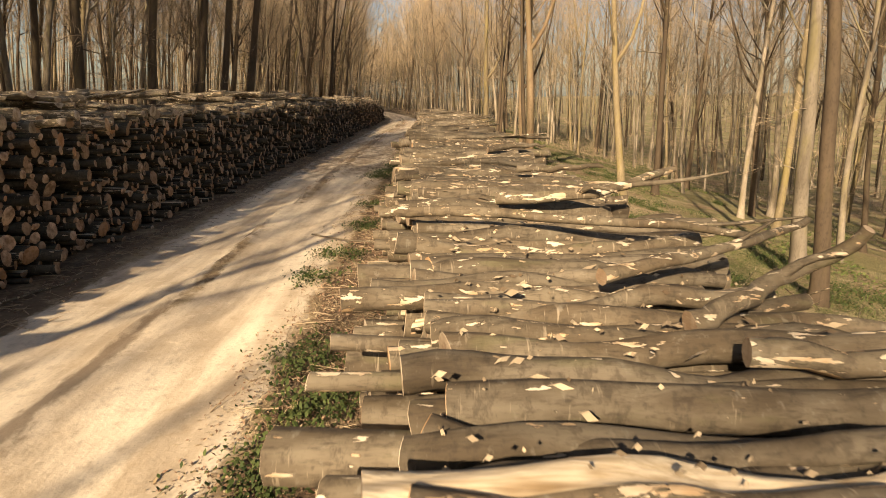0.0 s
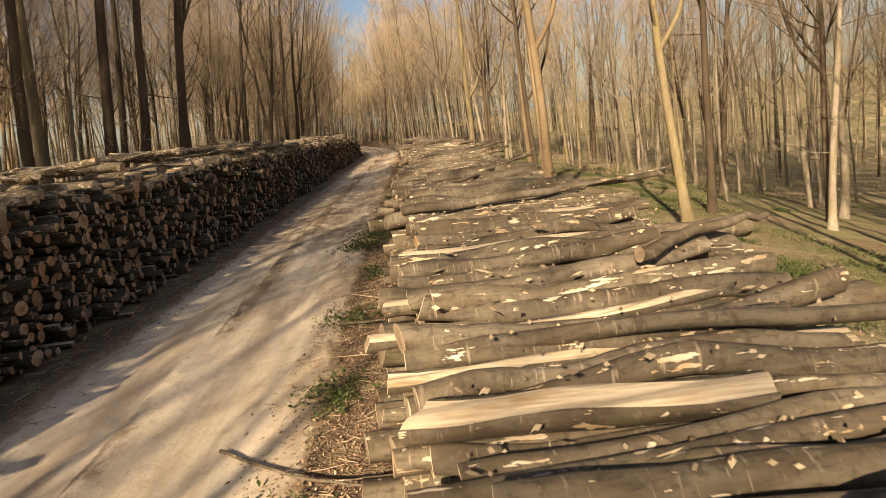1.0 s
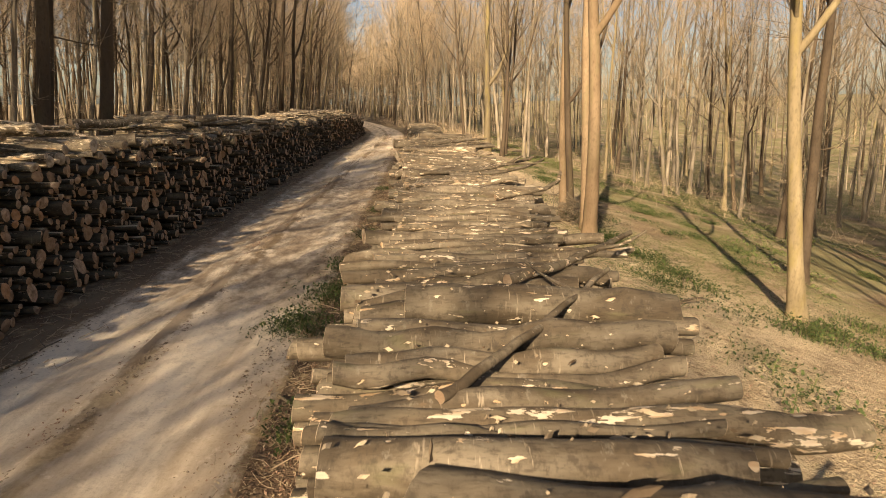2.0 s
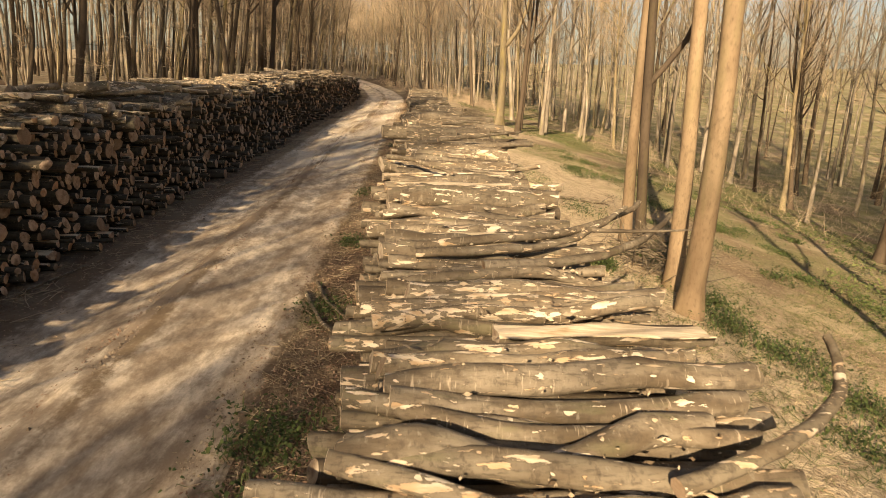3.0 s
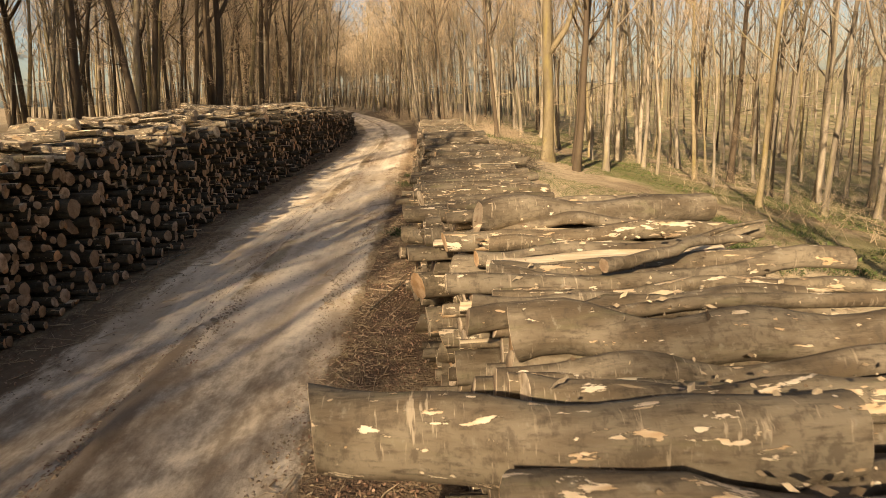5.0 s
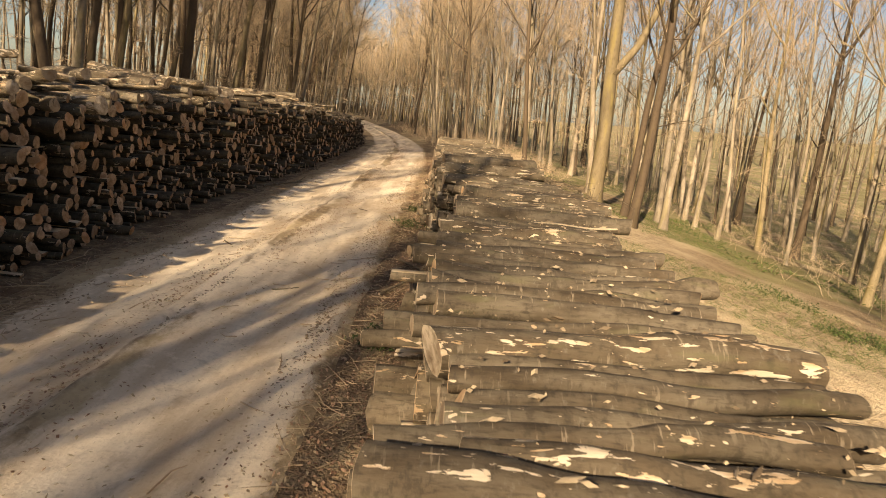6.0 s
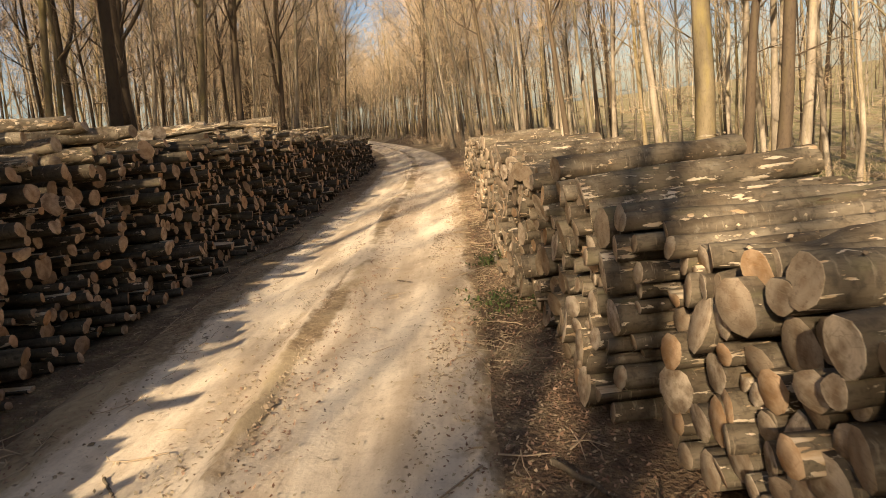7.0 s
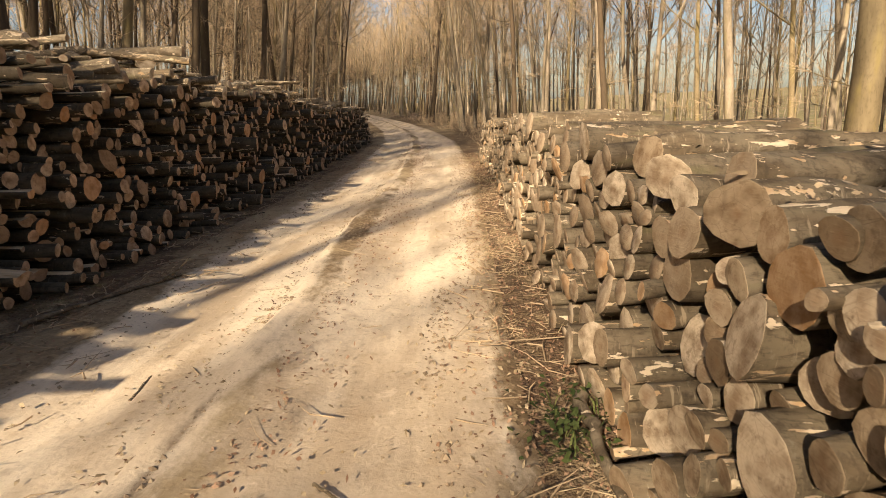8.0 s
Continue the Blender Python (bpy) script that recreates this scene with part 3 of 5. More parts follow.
def right_height(y):
    """The crest of the row: a first stack, a lower one, and a taller third."""
    return float(np.interp(y, [-6, 42.2, 43.2, 53.3, 53.8, 56.8, 57.1, 58.3, 58.6, 59, 62, 66, 70, 71.5, 79],
                           [1.93, 1.95, 1.5, 1.5, 1.85, 1.8, 1.64, 1.64, 1.85, 1.92, 1.85, 1.98, 1.95, 1.5, 1.3])
                 + 0.05 * math.sin(y * 1.1) + 0.04 * math.sin(y * 0.47 + 1))


# logs of the crest that can be told apart: y of the middle, x of the end by the track, length, turn, thickness
CREST_A = ((6.3, -0.6, 1.95, -0.08, 0.21), (7.36, -0.49, 2.04, -0.1, 0.26), (7.87, -0.7, 1.95, -0.04, 0.15), (8.28, -0.36, 1.95, 0.07, 0.19),
           (9.1, -0.44, 1.95, -0.05, 0.22), (13.55, -0.64, 2.04, -0.05, 0.26), (14.34, -0.5, 1.95, -0.08, 0.15), (14.7, -0.77, 1.95, -0.12, 0.16),
           (15.55, -0.77, 1.95, -0.12, 0.23), (16.2, -0.3, 1.83, -0.12, 0.29), (16.6, -0.73, 1.8, -0.1, 0.3), (18.02, -0.92, 2.2, -0.12, 0.22),
           (18.5, -0.4, 1.95, -0.12, 0.33))
CREST_B = ((24.21, -0.62, 1.95, 0.14, 0.19), (24.57, -0.41, 2.0, 0.0, 0.15), (24.83, -0.45, 2.32, 0.1, 0.19), (25.09, -0.49, 1.95, 0.05, 0.16),
           (26.01, -0.62, 1.81, 0.02, 0.19), (26.33, -0.36, 2.16, -0.03, 0.18), (26.87, -0.48, 1.83, 0.02, 0.17), (27.47, -0.65, 2.3, 0.11, 0.2),
           (28.45, -0.61, 2.13, 0.07, 0.18), (29.56, -0.7, 2.35, 0.12, 0.29), (32.77, -1.0, 2.4, 0.05, 0.27), (33.88, -0.55, 2.03, -0.02, 0.28))
CREST_C = ((34.4, -0.74, 1.95, -0.08, 0.2), (34.98, -0.62, 1.95, -0.1, 0.2), (35.48, -0.82, 1.95, -0.06, 0.17), (36.97, -0.61, 2.05, -0.1, 0.26),
           (37.4, -1.31, 1.95, -0.12, 0.31), (37.75, -0.43, 1.97, -0.15, 0.2), (38.35, -0.39, 2.0, -0.15, 0.31), (41.23, -0.38, 2.4, 0.16, 0.33))
CREST_D = ((45.71, -0.98, 2.23, 0.07, 0.29), (46.42, -0.97, 2.06, -0.04, 0.2), (47.13, -1.0, 2.3, 0.1, 0.18), (48.59, -0.95, 2.26, -0.08, 0.2),
           (49.33, -0.95, 1.95, -0.1, 0.24), (49.88, -0.88, 2.15, -0.08, 0.2), (50.7, -0.75, 2.4, -0.08, 0.23), (51.9, -0.61, 2.3, -0.14, 0.26))
CREST_E = ((55.75, -1.0, 2.2, 0.1, 0.24), (56.2, -0.95, 2.1, 0.12, 0.3), (58.9, -1.0, 2.0, 0.32, 0.28),
           (59.2, -1.15, 2.0, 0.35, 0.24), (59.55, -1.1, 2.0, 0.3, 0.3), (60.1, -1.0, 2.0, 0.15, 0.33))
# the same for split ones, which lie flat side up
CREST_SPLIT = ((10.1, -0.75, 1.4, -0.08, 0.24), (12.75, -0.82, 2.35, -0.08, 0.22), (14.04, 0.2, 1.3, -0.02, 0.24), (25.58, 0.3, 1.55, 0.04, 0.24),
               (27.98, -0.37, 1.4, 0.09, 0.24), (30.71, -0.78, 1.94, 0.12, 0.26), (31.9, -0.9, 2.2, 0.15, 0.25), (34.69, -0.92, 2.3, -0.1, 0.22),
               (36.1, -0.2, 1.5, -0.2, 0.24), (36.5, -0.89, 0.9, -0.2, 0.16), (40.0, -0.4, 1.9, 0.05, 0.26))


rng = np.random.default_rng(11)
CREST = [(*row, 0) for row in CREST_A + CREST_B + CREST_C + CREST_D + CREST_E] + [(*row, 1) for row in CREST_SPLIT]
circles, bins = [], {}
# each stack: its two ends, the usual thickness of its logs, how much that varies, and the most
for y0, y1, usual, spread, most in ((-5.0, 42.9, 0.168, 0.32, 0.3), (42.95, 53.55, 0.22, 0.25, 0.32), (53.6, 79.0, 0.205, 0.36, 0.36)):
    more, more_bins = stack(rng, y0, y1, right_height, lambda g: 0.5 * float(np.clip(g.lognormal(math.log(usual), spread), 0.085, most)),
                            steep=0.93, crest=sorted(q for q in CREST if y0 < q[0] < y1))
    circles += more
    for b, row in more_bins.items():
        bins.setdefault(b, []).extend(row)
rest_of_pile = Soup()
tops = []
THICK = "thick beech log with pale sawn end in the taller pile"
LOG = "grey-brown beech log with torn bark lying in the roadside pile"
for c in circles:
    y, z, r, row = c
    top = open_above(c, bins)
    second = y > 53.57
    if top:
        tops.append((y, z, r))
    near = row or top and (2 < y < 42 or 44 < y < 53) or 54.9 < y < 59.4
    r *= 0.97 if y < 53.5 else 0.88
    jut = rng.normal(0, 0.10 if y < 42 else 0.06) - (rng.uniform(0.1, 0.4) if rng.random() < (0.12 if y < 50 else 0.0) else 0)
    jut -= (0.16 if y < 56 else 0.3) * max(0.0, 1.0 - z)
    length = 2.05 + rng.normal(0, 0.09) + (rng.uniform(0.2, 0.7) if top and y < 42 and rng.random() < 0.22 else 0)
    yaw = rng.normal(float(np.interp(y, [53, 55.5, 57, 58, 62, 68], [0.0, 0.05, 0.1, 0.2, 0.17, 0.08])), (0.05 if y > 43 else 0.09) if top else 0.045)
    tip = rng.normal(0, 0.016 if top else 0.006)
    bow = rng.uniform(0, 0.06 if y < 43 else 0.025) if top else rng.uniform(0, 0.012)
    cleft = float(rng.uniform(0.9, 1.35)) if rng.random() < (0.07 if top else 0.05) else 0.0
    x = right_face(y) + jut + length / 2
    if row:
        length, yaw, tip, bow = row[2], row[3], rng.normal(0, 0.006), rng.uniform(0, 0.01 if row[5] else 0.035)
        x, cleft = row[1] + length / 2 * math.cos(yaw), 1.0 if row[5] else 0.0
    if near:
        # most near ends of the taller pile get the end with shade painted in
        log_thing(rng, x, y, z, r, length, yaw, tip, 8 if second and not top else 16, 14, THICK if second else LOG,
                  "logs of the second pile" if second else "logs of the roadside pile", name="thick_log" if second else "log", bark=BLEACHED_LIT if 23.5 < y < 34 and rng.random() < 0.65 else DULL if 43 < y < 53.6 or y < 20 and rng.random() < 0.6 else None, cut=SHADED_CUT if second and rng.random() < 0.6 else None, bow=bow, split=cleft, knots=4,
                  crook=0.006 if row and row[5] else float(rng.uniform(0.02, 0.055) if y < 43 else rng.uniform(0.008, 0.028)))
    else:
        seen = top or y < 66
        add_log(rest_of_pile, rng, x, y, z, r, length, yaw, tip, 6 if seen and top else 3, 10 if seen else 8, bow=bow, split=cleft, knots=1, back=False)
tagged(new("log_pile", rest_of_pile.mesh("log_pile", [BARK, CUT, SPLIT])),
       "long stack of grey-brown beech logs beside the track", "log pile", kind="stuff")


def chips(name, g, rests, per, x0, x1, label):
    """Flakes of bark and pale slivers lying on a row of logs, joined."""
    at = np.repeat(np.array([(y, z + r) for y, z, r in rests]), per, 0)
    n = len(at)
    face = np.array([x0(y) for y in at[:, 0]])
    c = np.stack([face + g.uniform(0.05, x1, n), at[:, 0] + g.normal(0, 0.04, n), at[:, 1] + g.uniform(-0.01, 0.02, n)], 1)
    az = g.normal(0, 0.7, n)
    long = np.minimum(g.lognormal(math.log(0.019), 0.6, n), 0.1)[:, None]
    u = np.stack([np.cos(az), np.sin(az), g.normal(0, 0.12, n)], 1) * long
    w = np.stack([-np.sin(az), np.cos(az), g.normal(0, 0.35, n)], 1) * np.minimum(long * 0.35, 0.014) * g.uniform(0.5, 1.4, (n, 1))
    up = np.array([0, 0, 1]) * g.uniform(0.004, 0.012, (n, 1))
    v = np.stack([c - u, c + w * 0.9 - u * 0.3 + up, c + w + u * 0.5, c + u + up, c - w + u * 0.2, c - w * 0.8 - u * 0.5 + up, c + up * 2.2], 1)
    f = np.array([[0, 6, 1], [1, 6, 2], [2, 6, 3], [3, 6, 4], [4, 6, 5], [5, 6, 0]])[:, ::-1]
    s = Soup()
    s.add(v, f[None] + 7 * np.arange(n)[:, None, None])
    return tagged(new(name, s.mesh(name, [CHIP], smooth=False)), label, "wood chips", kind="stuff")


chips("bark_chips", np.random.default_rng(64), [q for q in tops if q[0] < 66], 10, right_face, 2.0, "flakes of bark and pale slivers on the logs")


# ---- the tall wall of cordwood across the track ----
def left_face(y):
    return float(np.interp(y, [-4, 12, 30, 45, 50, 54, 60, 66, 74, 84, 94], [-7.15, -7.1, -7.0, -6.95, -6.95, -7.2, -7.1, -6.85, -6.85, -7.1, -7.9]))


def left_height(y):
    return float(np.interp(y, [-4, 12, 25, 34, 45, 55, 66, 72, 74, 80, 92], [2.65, 2.75, 2.85, 2.75, 2.6, 2.65, 2.55, 2.3, 2.0, 1.85, 1.45])
                 + 0.06 * math.sin(y * 0.8) + 0.07 * math.sin(y * 2.1 + 2))


rng = np.random.default_rng(23)
circles, bins = stack(rng, -4.0, 92.0, left_height,
                      lambda g: 0.5 * float(np.clip(g.lognormal(math.log(0.178), 0.36), 0.08, 0.38)), tries=12)
rest_of_wall, wall_top = Soup(), Soup()
CORD = "brown beech cordwood log in a tall stacked wall"
for c in circles:
    y, z, r = c[:3]
    top = open_above(c, bins)
    jut = rng.normal(0, 0.13) + (rng.uniform(0.1, 0.35) if rng.random() < 0.06 else 0) + 0.32 * max(0.0, 0.9 - z)
    length = 2.1 + rng.normal(0, 0.1)
    x = left_face(y) + jut - length / 2
    yaw, tip = rng.normal(0, 0.16 if top else 0.07), rng.normal(0, 0.04 if top else 0.02)
    cleft = float(rng.uniform(0.85, 1.3)) if rng.random() < 0.14 else 0.0
    r *= 0.87
    if 59.6 < y < 63.6:
        log_thing(rng, x, y, z, r, length, yaw, tip, 6, 12, CORD, "logs of the cordwood wall", name="cordwood_log", bark=OLD_SHADED_BARK, cut=OLD_SHADED_CUT, bow=rng.uniform(0, 0.015), split=cleft, knots=1)
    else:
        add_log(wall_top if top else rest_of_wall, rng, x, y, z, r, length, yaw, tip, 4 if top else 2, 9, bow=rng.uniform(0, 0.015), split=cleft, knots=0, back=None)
tagged(new("cordwood_wall", rest_of_wall.mesh("cordwood_wall", [OLD_SHADED_BARK, OLD_SHADED_CUT, SPLIT])),
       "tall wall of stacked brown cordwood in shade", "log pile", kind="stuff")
# the paler bark gives this row its sunlight
tagged(new("cordwood_top_row", wall_top.mesh("cordwood_top_row", [BLEACHED_LIT, CUT, SPLIT])),
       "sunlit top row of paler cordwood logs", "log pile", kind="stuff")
# loose billets thrown on top of the wall
for i in range(290):
    y = rng.uniform(6, 90)
    r = rng.uniform(0.045, 0.15)
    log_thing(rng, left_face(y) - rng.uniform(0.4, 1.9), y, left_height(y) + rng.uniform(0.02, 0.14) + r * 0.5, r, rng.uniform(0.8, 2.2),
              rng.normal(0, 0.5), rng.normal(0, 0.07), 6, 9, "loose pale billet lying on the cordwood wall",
              "billets on the cordwood wall", name="billet", bark=BLEACHED_LIT, bow=0.02, split=float(rng.uniform(0.8, 1.2)) if rng.random() < 0.7 else 0.0)


# ---- crooked limbs on top of the long pile ----
def limb(pts, r, label, group, name="limb", fork=0, seed=1, mat=None):
    """A crooked bare branch along pts, thinning to its end, with side shoots."""
    g = np.random.default_rng(seed)
    line = smooth_line(pts, 12)
    line = line + g.normal(0, r * 0.22, line.shape)
    v, f = tube(line, r * np.linspace(1, 0.5, 12), 9, g, 0.05)
    s = Soup()
    s.add(v, f, 0)
    ob = tagged(new(name, s.mesh(name, [mat or BARK])), label, "branch", group)
    k = 9
    for e, sign in ((0, -1), (11, 1)):
        rim = v[e * k:(e + 1) * k]
        c = Soup()
        c.add(np.concatenate([rim, [rim.mean(0)]]), [(j, k, (j + 1) % k)[::sign] for j in range(k)])
        part("sawn_end", c.mesh("sawn_end", [CUT], smooth=False), ob, "pale sawn end grain")
    for i in range(fork):
        at = line[g.integers(4, 10)]
        out = (line[-1] - line[0]) * g.uniform(0.2, 0.45) + g.normal(0, 0.3, 3) * np.linalg.norm(line[-1] - line[0]) * 0.5
        out[2] = abs(out[2]) * 0.5
        sv, sf = tube(smooth_line([at, at + out * 0.5 + g.normal(0, 0.03, 3), at + out], 6), r * np.linspace(0.5, 0.16, 6), 6, g, 0.05)
        c = Soup()
        c.add(sv, sf)
        part("side_shoot", c.mesh("side_shoot", [mat or BARK]), ob)
    return ob


PILE_LIMBS = "limbs on the pile"
for i, (pts, r, fork) in enumerate((
        ([(0.9, 3.4, 1.95), (1.2, 3.5, 2.03), (1.45, 3.6, 2.12), (1.75, 3.5, 2.35)], 0.06, 1),
        ([(0.1, 34.9, 2.12), (0.8, 35.3, 2.16), (1.4, 35.65, 2.2), (2.1, 36.1, 2.22)], 0.05, 0),
        ([(-0.5, 27.35, 2.0), (0.6, 27.5, 2.05), (1.6, 27.9, 2.1), (2.4, 28.7, 2.2)], 0.06, 0),
        ([(-0.3, 27.05, 2.02), (0.75, 27.2, 2.05), (1.4, 27.5, 2.1), (2.0, 28.1, 2.3)], 0.05, 1),
        ([(0.3, 26.75, 2.0), (1.2, 26.9, 2.03), (1.9, 27.3, 2.1), (2.5, 28.0, 2.2)], 0.055, 0),
        ([(-0.85, 32.3, 2.12), (-0.4, 31.8, 2.16), (0.25, 31.1, 2.08)], 0.05, 0),
        ([(-0.2, 17.1, 2.03), (0.5, 18.0, 2.08), (1.2, 18.95, 2.16)], 0.036, 1),
        ([(0.9, 23.8, 2.02), (1.6, 24.1, 2.05), (2.0, 24.4, 2.15), (2.15, 24.8, 2.3)], 0.05, 0),
        ([(0.7, 11.5, 2.05), (1.2, 11.8, 2.1), (1.8, 12.0, 2.1)], 0.05, 0),
        ([(0.3, 6.2, 2.05), (1.2, 6.0, 2.15), (2.0, 6.5, 2.3)], 0.06, 2),
        ([(0.8, 8.6, 2.05), (1.4, 8.4, 2.1), (1.9, 8.6, 2.1)], 0.05, 0),
        ([(-0.6, 5.6, 2.05), (0.4, 5.3, 2.08), (1.9, 4.7, 2.06)], 0.05, 1),
        ([(-0.8, 14.95, 2.03), (0.5, 14.8, 2.06), (1.6, 15.0, 2.08), (2.6, 15.7, 2.0)], 0.06, 1),
        ([(0.4, 19.0, 2.05), (1.1, 19.6, 2.08), (1.9, 20.4, 2.15)], 0.05, 1),
        ([(0.9, 2.9, 2.0), (1.6, 2.8, 2.05), (2.4, 3.1, 2.2)], 0.06, 0),
        ([(0.6, 3.9, 2.02), (1.4, 4.2, 2.08), (2.2, 4.7, 2.15)], 0.045, 1),
        ([(0.3, 39.2, 2.05), (0.9, 39.5, 2.1), (1.5, 39.7, 2.08)], 0.05, 1))):
    limb(pts, r, "crooked bare beech limb lying across the pile", PILE_LIMBS, fork=fork, seed=40 + i)

FALLEN = "fallen branches on the verge"
for i, (pts, r, fork) in enumerate((
        ([(-2.1, 30.9, 0.06), (-1.7, 29.8, 0.1), (-1.2, 28.7, 0.25)], 0.04, 0),
        ([(-2.0, 31.4, 0.05), (-1.7, 30.5, 0.09), (-1.3, 29.9, 0.06)], 0.035, 0),
        ([(-1.5, 59.5, 0.05), (-1.5, 58.9, 0.08), (-1.5, 58.2, 0.05)], 0.05, 0),
        ([(-2.85, 13.5, 0.06), (-2.0, 12.8, 0.1), (-1.3, 12.4, 0.16)], 0.02, 2),
        ([(-2.1, 37.2, 0.05), (-1.7, 37.95, 0.1)], 0.018, 2), ([(-1.35, 36.7, 0.05), (-1.25, 38.5, 0.09)], 0.025, 1),
        ([(-1.6, 53.2, 0.05), (-1.2, 52.6, 0.06)], 0.025, 1), ([(-1.75, 51.0, 0.05), (-1.3, 51.9, 0.1), (-1.1, 52.6, 0.2)], 0.02, 2),
        ([(-6.4, 9.0, 0.05), (-5.9, 10.2, 0.06)], 0.02, 0), ([(-6.1, 38.9, 0.05), (-6.0, 40.2, 0.07)], 0.022, 1),
        ([(-5.9, 21.3, 0.05), (-5.6, 22.9, 0.06)], 0.02, 1), ([(-6.4, 61.0, 0.06), (-5.6, 62.6, 0.06)], 0.03, 1),
        ([(-6.3, 46.5, 0.06), (-6.0, 48.4, 0.08)], 0.022, 1), ([(-6.5, 30.5, 0.06), (-6.2, 32.0, 0.06)], 0.022, 1),
        ([(-6.6, 66.0, 0.06), (-5.9, 66.8, 0.06)], 0.02, 1), ([(-2.0, 21.0, 0.06), (-1.3, 20.2, 0.1)], 0.02, 2),
        ([(-2.1, 17.1, 0.06), (-1.3, 16.9, 0.1)], 0.025, 0), ([(-1.8, 44.0, 0.06), (-1.3, 45.3, 0.1)], 0.02, 2),
        ([(-4.6, 59.55, 0.035), (-4.65, 59.95, 0.04)], 0.014, 0), ([(-3.1, 58.62, 0.03), (-2.85, 58.4, 0.035)], 0.012, 0),
        ([(-2.46, 58.9, 0.03), (-2.43, 59.2, 0.03)], 0.012, 0), ([(-4.5, 60.1, 0.03), (-4.4, 60.35, 0.035)], 0.01, 0),
        ([(-4.95, 53.6, 0.03), (-4.7, 53.3, 0.03)], 0.014, 0), ([(-3.3, 50.9, 0.03), (-2.95, 51.1, 0.03)], 0.012, 0),
        ([(6.0, 13.2, -0.62), (7.0, 17.0, -0.85), (8.2, 20.5, -1.05)], 0.05, 1),
        ([(3.0, 24.0, 0.0), (5.5, 26.0, -0.45)], 0.04, 1), ([(4.2, 40.5, -0.25), (6.2, 41.5, -0.7)], 0.04, 2))):
    pts = [(x, y, z - (0.02 if r <= 0.014 else 0)) for x, y, z in pts]
    limb(pts, r, "thin bare fallen branch on the leaf litter", FALLEN, name="fallen_branch", fork=fork, seed=80 + i)


def brush_heap(x, y, z, w, h, n, seed):
    g = np.random.default_rng(seed)
    a = np.stack([g.normal(x, w * 0.35, n), g.normal(y, w * 0.35, n), z + g.uniform(0, h, n)], 1)
    d = g.normal(0, 1, (n, 3)) * np.array([1, 1, 0.45])
    d *= (g.uniform(0.3, 0.9, n) / np.linalg.norm(d, axis=1))[:, None]
    b = a + d
    b[:, 2] = np.maximum(b[:, 2], z)
    s = Soup()
    s.add(*spikes(a, b, g.uniform(0.006, 0.018, n), 0.4), 0)
    v, f = spikes(b, b + d * 0.5 + g.normal(0, 0.1, (n, 3)), g.uniform(0.003, 0.007, n))
    s.add(v, f, 0)
    return tagged(new("brush_heap", s.mesh("brush_heap", [BARK])), "heap of thin brown brushwood beside tree trunks", "brushwood", kind="stuff")


brush_heap(4.9, 34.3, -0.55, 1.3, 0.8, 300, 5)
brush_heap(3.0, 62.0, -0.25, 1.6, 1.2, 300, 6)
brush_heap(2.9, 66.5, -0.2, 1.4, 0.8, 220, 7)
brush_heap(3.2, 7.0, -0.2, 1.5, 0.9, 200, 8)


